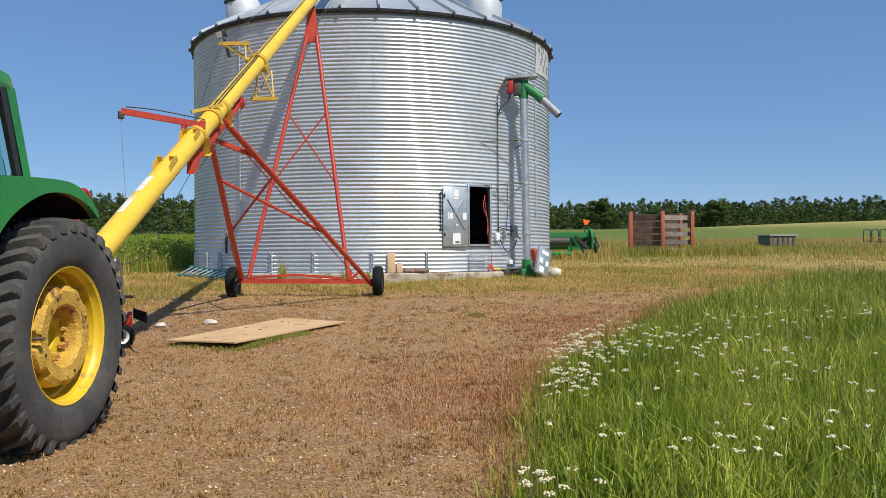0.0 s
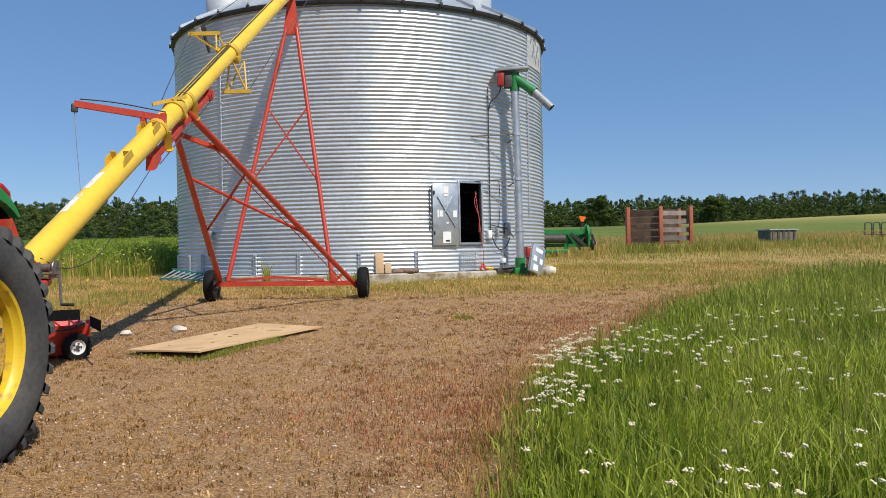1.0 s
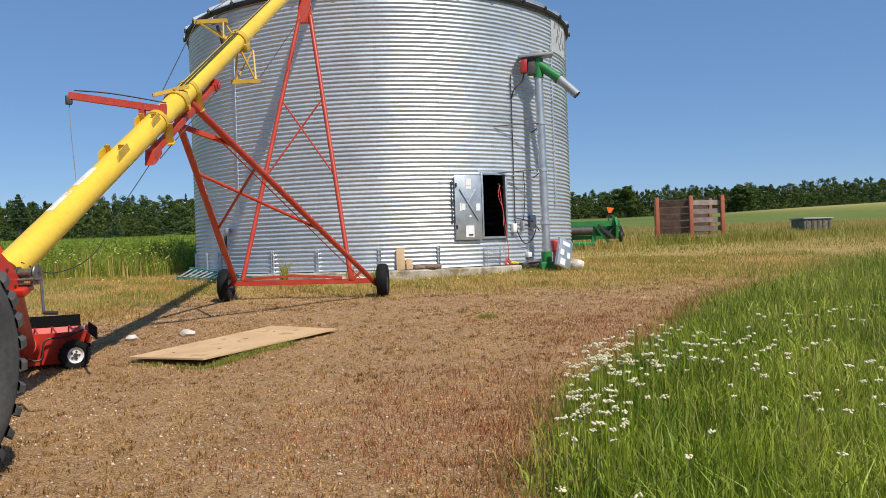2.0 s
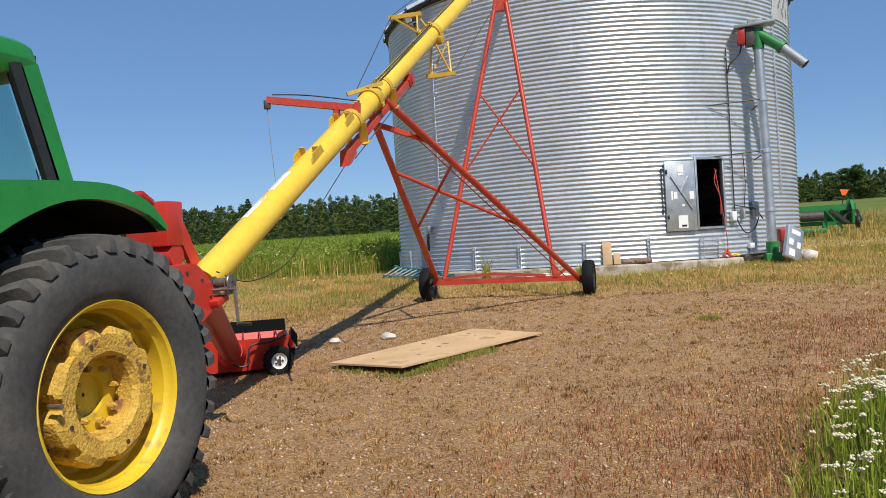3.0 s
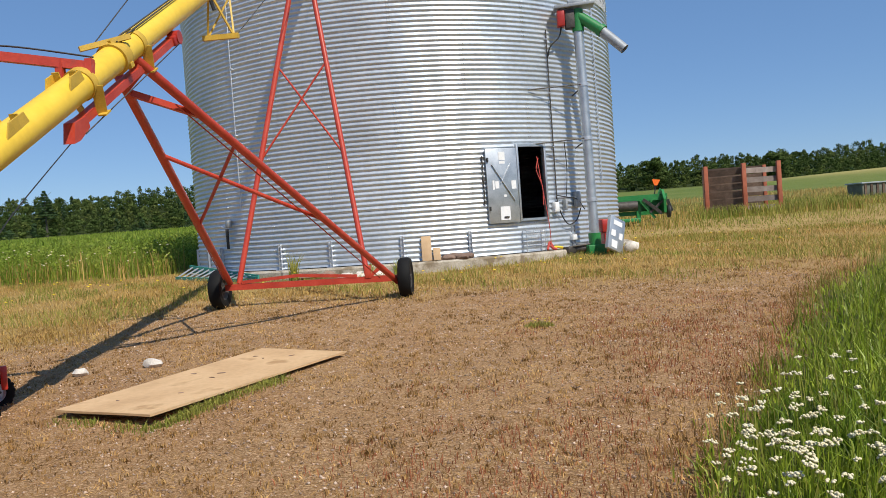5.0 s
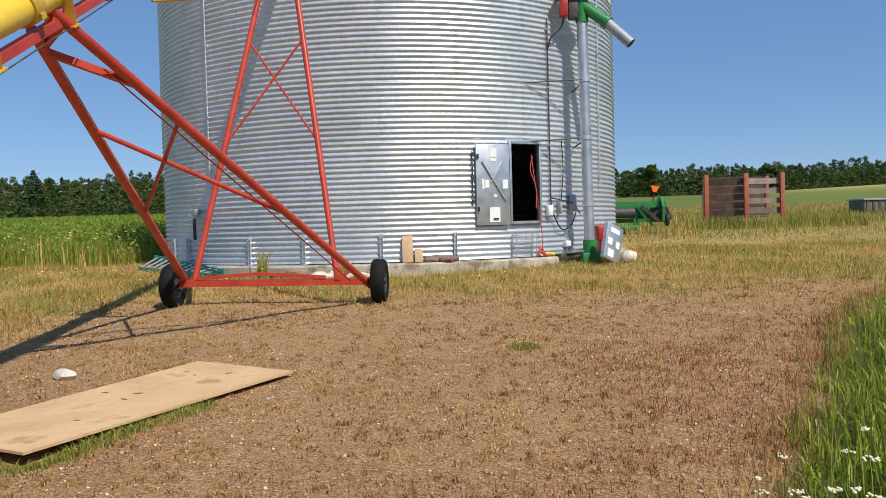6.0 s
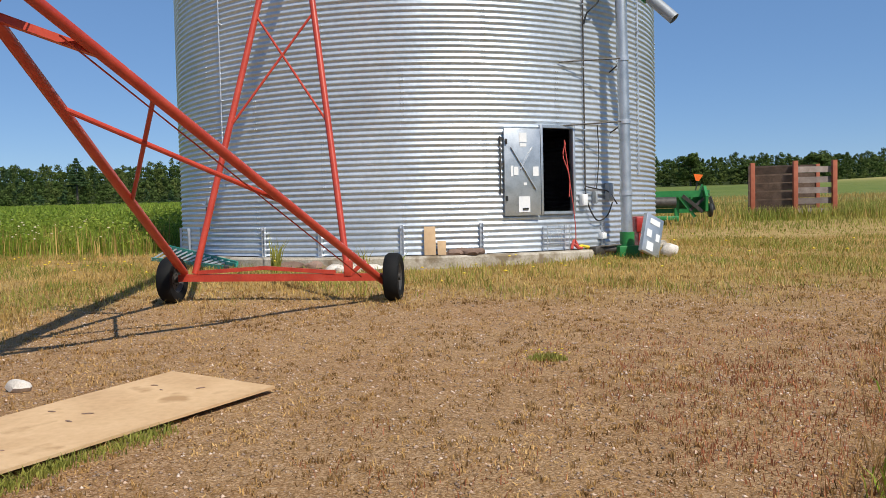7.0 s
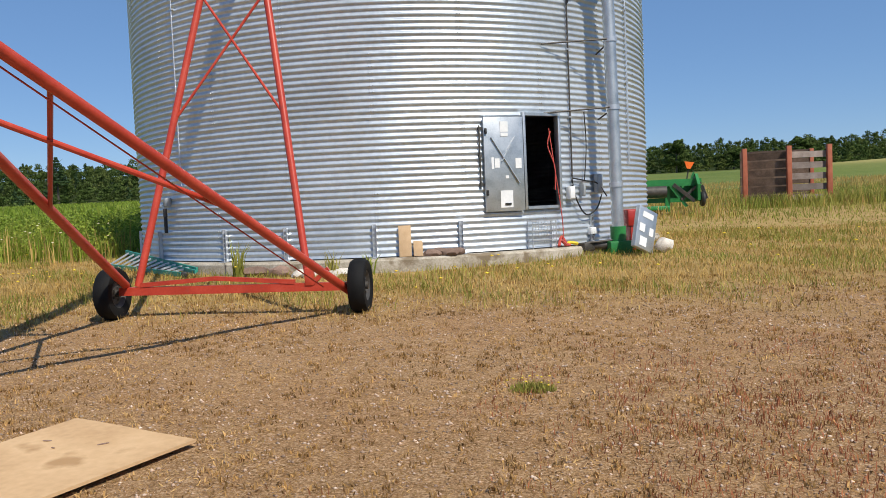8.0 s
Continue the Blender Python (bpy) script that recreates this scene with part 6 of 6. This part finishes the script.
    blades("board_grass", x[k], y[k], rng.uniform(0.02, 0.07, k.sum()), rng.uniform(0.005, 0.01, k.sum()), OLIVE, "green grass growing along the plywood sheet", "grass", 1.0)
    a, q = rng.uniform(0, 6.283, 420), rng.uniform(0, 1, 420) ** 0.7
    x, y = 0.52 + 0.17 * q * np.cos(a), 12.98 + 0.10 * q * np.sin(a)
    blades("yard_weed", x, y, rng.uniform(0.03, 0.10, 420) * (1.1 - 0.6 * q), rng.uniform(0.005, 0.010, 420), OLIVE, "low green weed with yellow flowers on the gravel", "weed", 0.8)


def tall_field():
    x, y = scatter(54000, -34, -7.6, 21.5, 40)
    k = (cropland(x, y) > rng.uniform(0.2, 1, len(x))) & outside_bin(x, y, 0.5)
    x, y = x[k], y[k]
    blades("tall_weeds", x, y, rng.uniform(0.35, 0.90, len(x)) * (0.8 + 0.2 * wave(x, y)), rng.uniform(0.010, 0.024, len(x)), CROP, "tall green crop and weeds at the field's edge", "crop", 0.7)
    x, y = scatter(5200, -30, -7.8, 22, 34)
    k = (cropland(x, y) > rng.uniform(0.3, 1, len(x))) & outside_bin(x, y, 0.5)
    x, y = x[k], y[k]
    top = land(x, y) + rng.uniform(0.15, 0.8, len(x))
    v, f, z = leaf_clumps(np.stack((x, y, top), 1), np.full((len(x), 3), 0.16), 16, 0.034, 1.2)
    mesh_np("crop_leaves", v, f, z, CROP, "broad green leaves of tall weeds at the field's edge", "crop")
    x, y = scatter(45000, -110, -6, 38, 130)
    blades("field_crop", x, y, rng.uniform(0.5, 0.9, len(x)), rng.uniform(0.1, 0.25, len(x)), CROP, "green crop across the far field", "crop", 0.5)
    x, y = scatter(1500, -30, -8.3, 22.4, 25)
    k = cropland(x, y) > 0.3
    x, y = x[k], y[k]
    blades("dry_stalks", x, y, rng.uniform(0.4, 0.85, len(x)), rng.uniform(0.012, 0.025, len(x)), DRY, "dry stalks standing at the field's edge", "weeds", 0.2)
    for name, n, box, hh, mat, lab in (("field_flowers", 420, (-22, -8.3, 21.8, 24.5), (0.5, 0.95), FLOWER, "white flower heads at the field's edge"), ("yellow_flowers", 260, (-13, 9, 17.5, 25), (0.1, 0.25), YFLOWER, "small yellow flowers in the dry grass")):
        x, y = scatter(n, *box)
        k = outside_bin(x, y) & (rng.random(n) < 0.15 + 0.85 * (wave(x * 0.8, y) > 0.2)) & (lush(x, y) < 0)
        x, y = x[k], y[k]
        if mat == YFLOWER:
            x, y = np.append(x, 0.52 + rng.normal(0, 0.10, 14)), np.append(y, 12.98 + rng.normal(0, 0.07, 14))
        m = len(x)
        top = land(x, y) + rng.uniform(hh[0], hh[1], m)
        small = x * x + (y - 13) ** 2 < 1
        top[small] = land(x, y)[small] + 0.075
        r = rng.uniform(0.02, 0.045, m)
        r[small] *= 0.4
        base = np.array([(1, 0, 0), (-1, 0, 0), (0, 1, 0), (0, -1, 0), (0, 0, 0.4), (0, 0, -0.4)])
        v = base[None] * r[:, None, None] + np.stack((x, y, top), 1)[:, None]
        f = np.arange(m)[:, None, None] * 6 + np.array([(0, 2, 4), (2, 1, 4), (1, 3, 4), (3, 0, 4), (2, 0, 5), (1, 2, 5), (3, 1, 5), (0, 3, 5)])[None]
        mesh_np(name, v.reshape(-1, 3), f.ravel(), np.full(m * 8, 3), mat, lab, "flowers")
    # bushy weeds against the bin
    for k, (deg, r, h) in enumerate(((-17, 0.45, 0.75), (-1.5, 0.4, 0.5), (52, 0.55, 0.35), (50, 0.8, 0.3), (4, 0.35, 0.4))):
        p = on_bin(deg, BR + r, 0)
        n = 34
        hh = rng.uniform(0.3, 1.0, n) * h
        blades("weed_plant", rng.normal(p.x, 0.05, n), rng.normal(p.y, 0.05, n), hh, rng.uniform(0.015, 0.035, n), OLIVE if k < 2 else CROP, "leafy weed growing beside the foundation ring", "weed", 0.5)


def leaf_clumps(centres, radii, per, size, squash=0.8):
    """Many small leaf faces over lumpy crowns."""
    n = len(centres) * per
    way = rng.normal(size=(n, 3))
    way /= np.linalg.norm(way, axis=1, keepdims=True)
    c = np.repeat(centres, per, 0)
    r = np.repeat(radii, per, 0)
    p = c + way * r * rng.uniform(0.55, 1.08, (n, 1)) * np.array([1, 1, squash])
    u = rng.normal(size=(n, 3))
    u = u - way * 0.6 * (u * way).sum(1, keepdims=True)
    u /= np.linalg.norm(u, axis=1, keepdims=True)
    w = np.cross(way, u)
    s = size * rng.uniform(0.5, 1.3, (n, 1))
    v = np.stack((p - u * s, p + w * s * 0.7, p + u * s, p - w * s * 0.7), 1).reshape(-1, 3)
    return v, np.arange(n * 4), np.full(n, 4)


def woods():
    """Rows of mixed trees climbing the slope, fine-leaved where the view stands open, coarser out at both ends."""
    kinds = {(m, f): ([], []) for m in (LEAVES, LEAVES_PALE, PINE) for f in (True, False)}
    for az0, az1, d0, rows, h0 in ((-80, -13, 203, 10, 4.6), (-13, 62, 260, 9, 4.9)):
        for row in range(rows):
            d = d0 + 6.5 * row
            count = int(radians(az1 - az0) * d / 2.1)
            for i in range(count):
                az = radians(az0 + (az1 - az0) * (i + rng.uniform(-0.5, 0.5)) / count)
                dd = d + rng.uniform(-4, 4)
                x, y = dd * math.sin(az), dd * math.cos(az)
                g = float(land(x, y))
                tall = 0.70 + 0.50 * rng.random() ** 2 + 0.09 * math.sin(az * 31 + row) + 0.06 * math.sin(az * 83)
                h = h0 * tall * (rng.uniform(0.45, 0.8) if row == 0 else 1)
                w = rng.uniform(0.9, 2.5)
                pick = rng.random()
                conifer = pick < (0.16 if az < -0.2 else 0.06)
                mat = PINE if conifer else (LEAVES_PALE if pick > 0.8 else LEAVES)
                cs, rs = kinds[mat, radians(-49) < az < radians(33)]
                for f in (0.12, 0.3, 0.5, 0.68, 0.84, 0.94):
                    if row and f < 0.25:
                        continue
                    k = 1.0 * (1.12 - f) if conifer else math.sqrt(max(0.12, 1 - ((f - 0.45) / 0.56) ** 2))
                    cs.append((x + rng.normal(0, 0.3 * w * k), y + rng.normal(0, 0.4), g + h * (f + rng.uniform(-0.05, 0.05))))
                    rs.append((w * k * 0.85, w * k * 0.85, h * 0.13))
    for (mat, fine), (cs, rs) in kinds.items():
        v, f, z = leaf_clumps(np.array(cs), np.array(rs), 56 if fine else 14, 0.24 if fine else 0.6, 1.0)
        mesh_np("woods", v, f, z, mat, "dark green mixed woodland along the fields", "trees")


def tree(name, x, y, h, w, label, conifer=False):
    g = float(land(x, y))
    t = thing(name, (x, y, g), label, "tree")
    bm = tube(bmesh.new(), (x, y, g), (x, y, g + h * 0.92), 0.28, 8, 0.05)
    for k in range(9):
        a, f = k * 2.4, 0.3 + 0.07 * k
        tube(bm, (x, y, g + h * f), (x + math.cos(a) * w * 0.6, y + math.sin(a) * w * 0.6, g + h * (f + 0.12)), 0.08, 5, 0.02)
    part("trunk", bm, BARK, t)
    cs, rs = [], []
    if conifer:
        for k in range(11):
            f = 0.42 + 0.57 * k / 10
            for q in range(int(rng.integers(4, 7))):
                a = rng.uniform(0, 6.28)
                cs.append((x + math.cos(a) * w * (1.05 - f) * 1.2, y + math.sin(a) * w * (1.05 - f) * 1.2, g + h * f)), rs.append((0.75 * w * (1.1 - f), 0.75 * w * (1.1 - f), 0.22))
    else:
        for k in range(34):
            a, f, rr = rng.uniform(0, 6.28), rng.uniform(0.25, 0.95), rng.uniform(0.2, 1)
            q = w * math.sqrt(max(0.05, 1 - ((f - 0.55) / 0.48) ** 2)) * rr
            cs.append((x + q * math.cos(a), y + q * math.sin(a), g + h * f)), rs.append((w * 0.34, w * 0.34, h * 0.085))
    v, f, z = leaf_clumps(np.array(cs), np.array(rs), 60 if conifer else 150, 0.22 if conifer else 0.30, 1.0)
    mesh_np("crown", v, f, z, PINE if conifer else LEAVES, "", "", "", t)


def spot(az, d):
    return d * math.sin(radians(az)), d * math.cos(radians(az))


tall_grass()
yarrow()
yard_growth()
tall_field()
woods()
tree("pine_tree", *spot(-30.0, 209), 10.5, 2.4, "tall pine standing above the woods", True)
tree("oak_tree", *spot(10.05, 252), 9.3, 4.3, "broad round oak before the woods")
tree("oak_tree", *spot(17.6, 258), 8.4, 4.2, "broad round oak before the woods")
tree("oak_tree", *spot(13.6, 262), 6.6, 3.6, "broad oak before the woods")
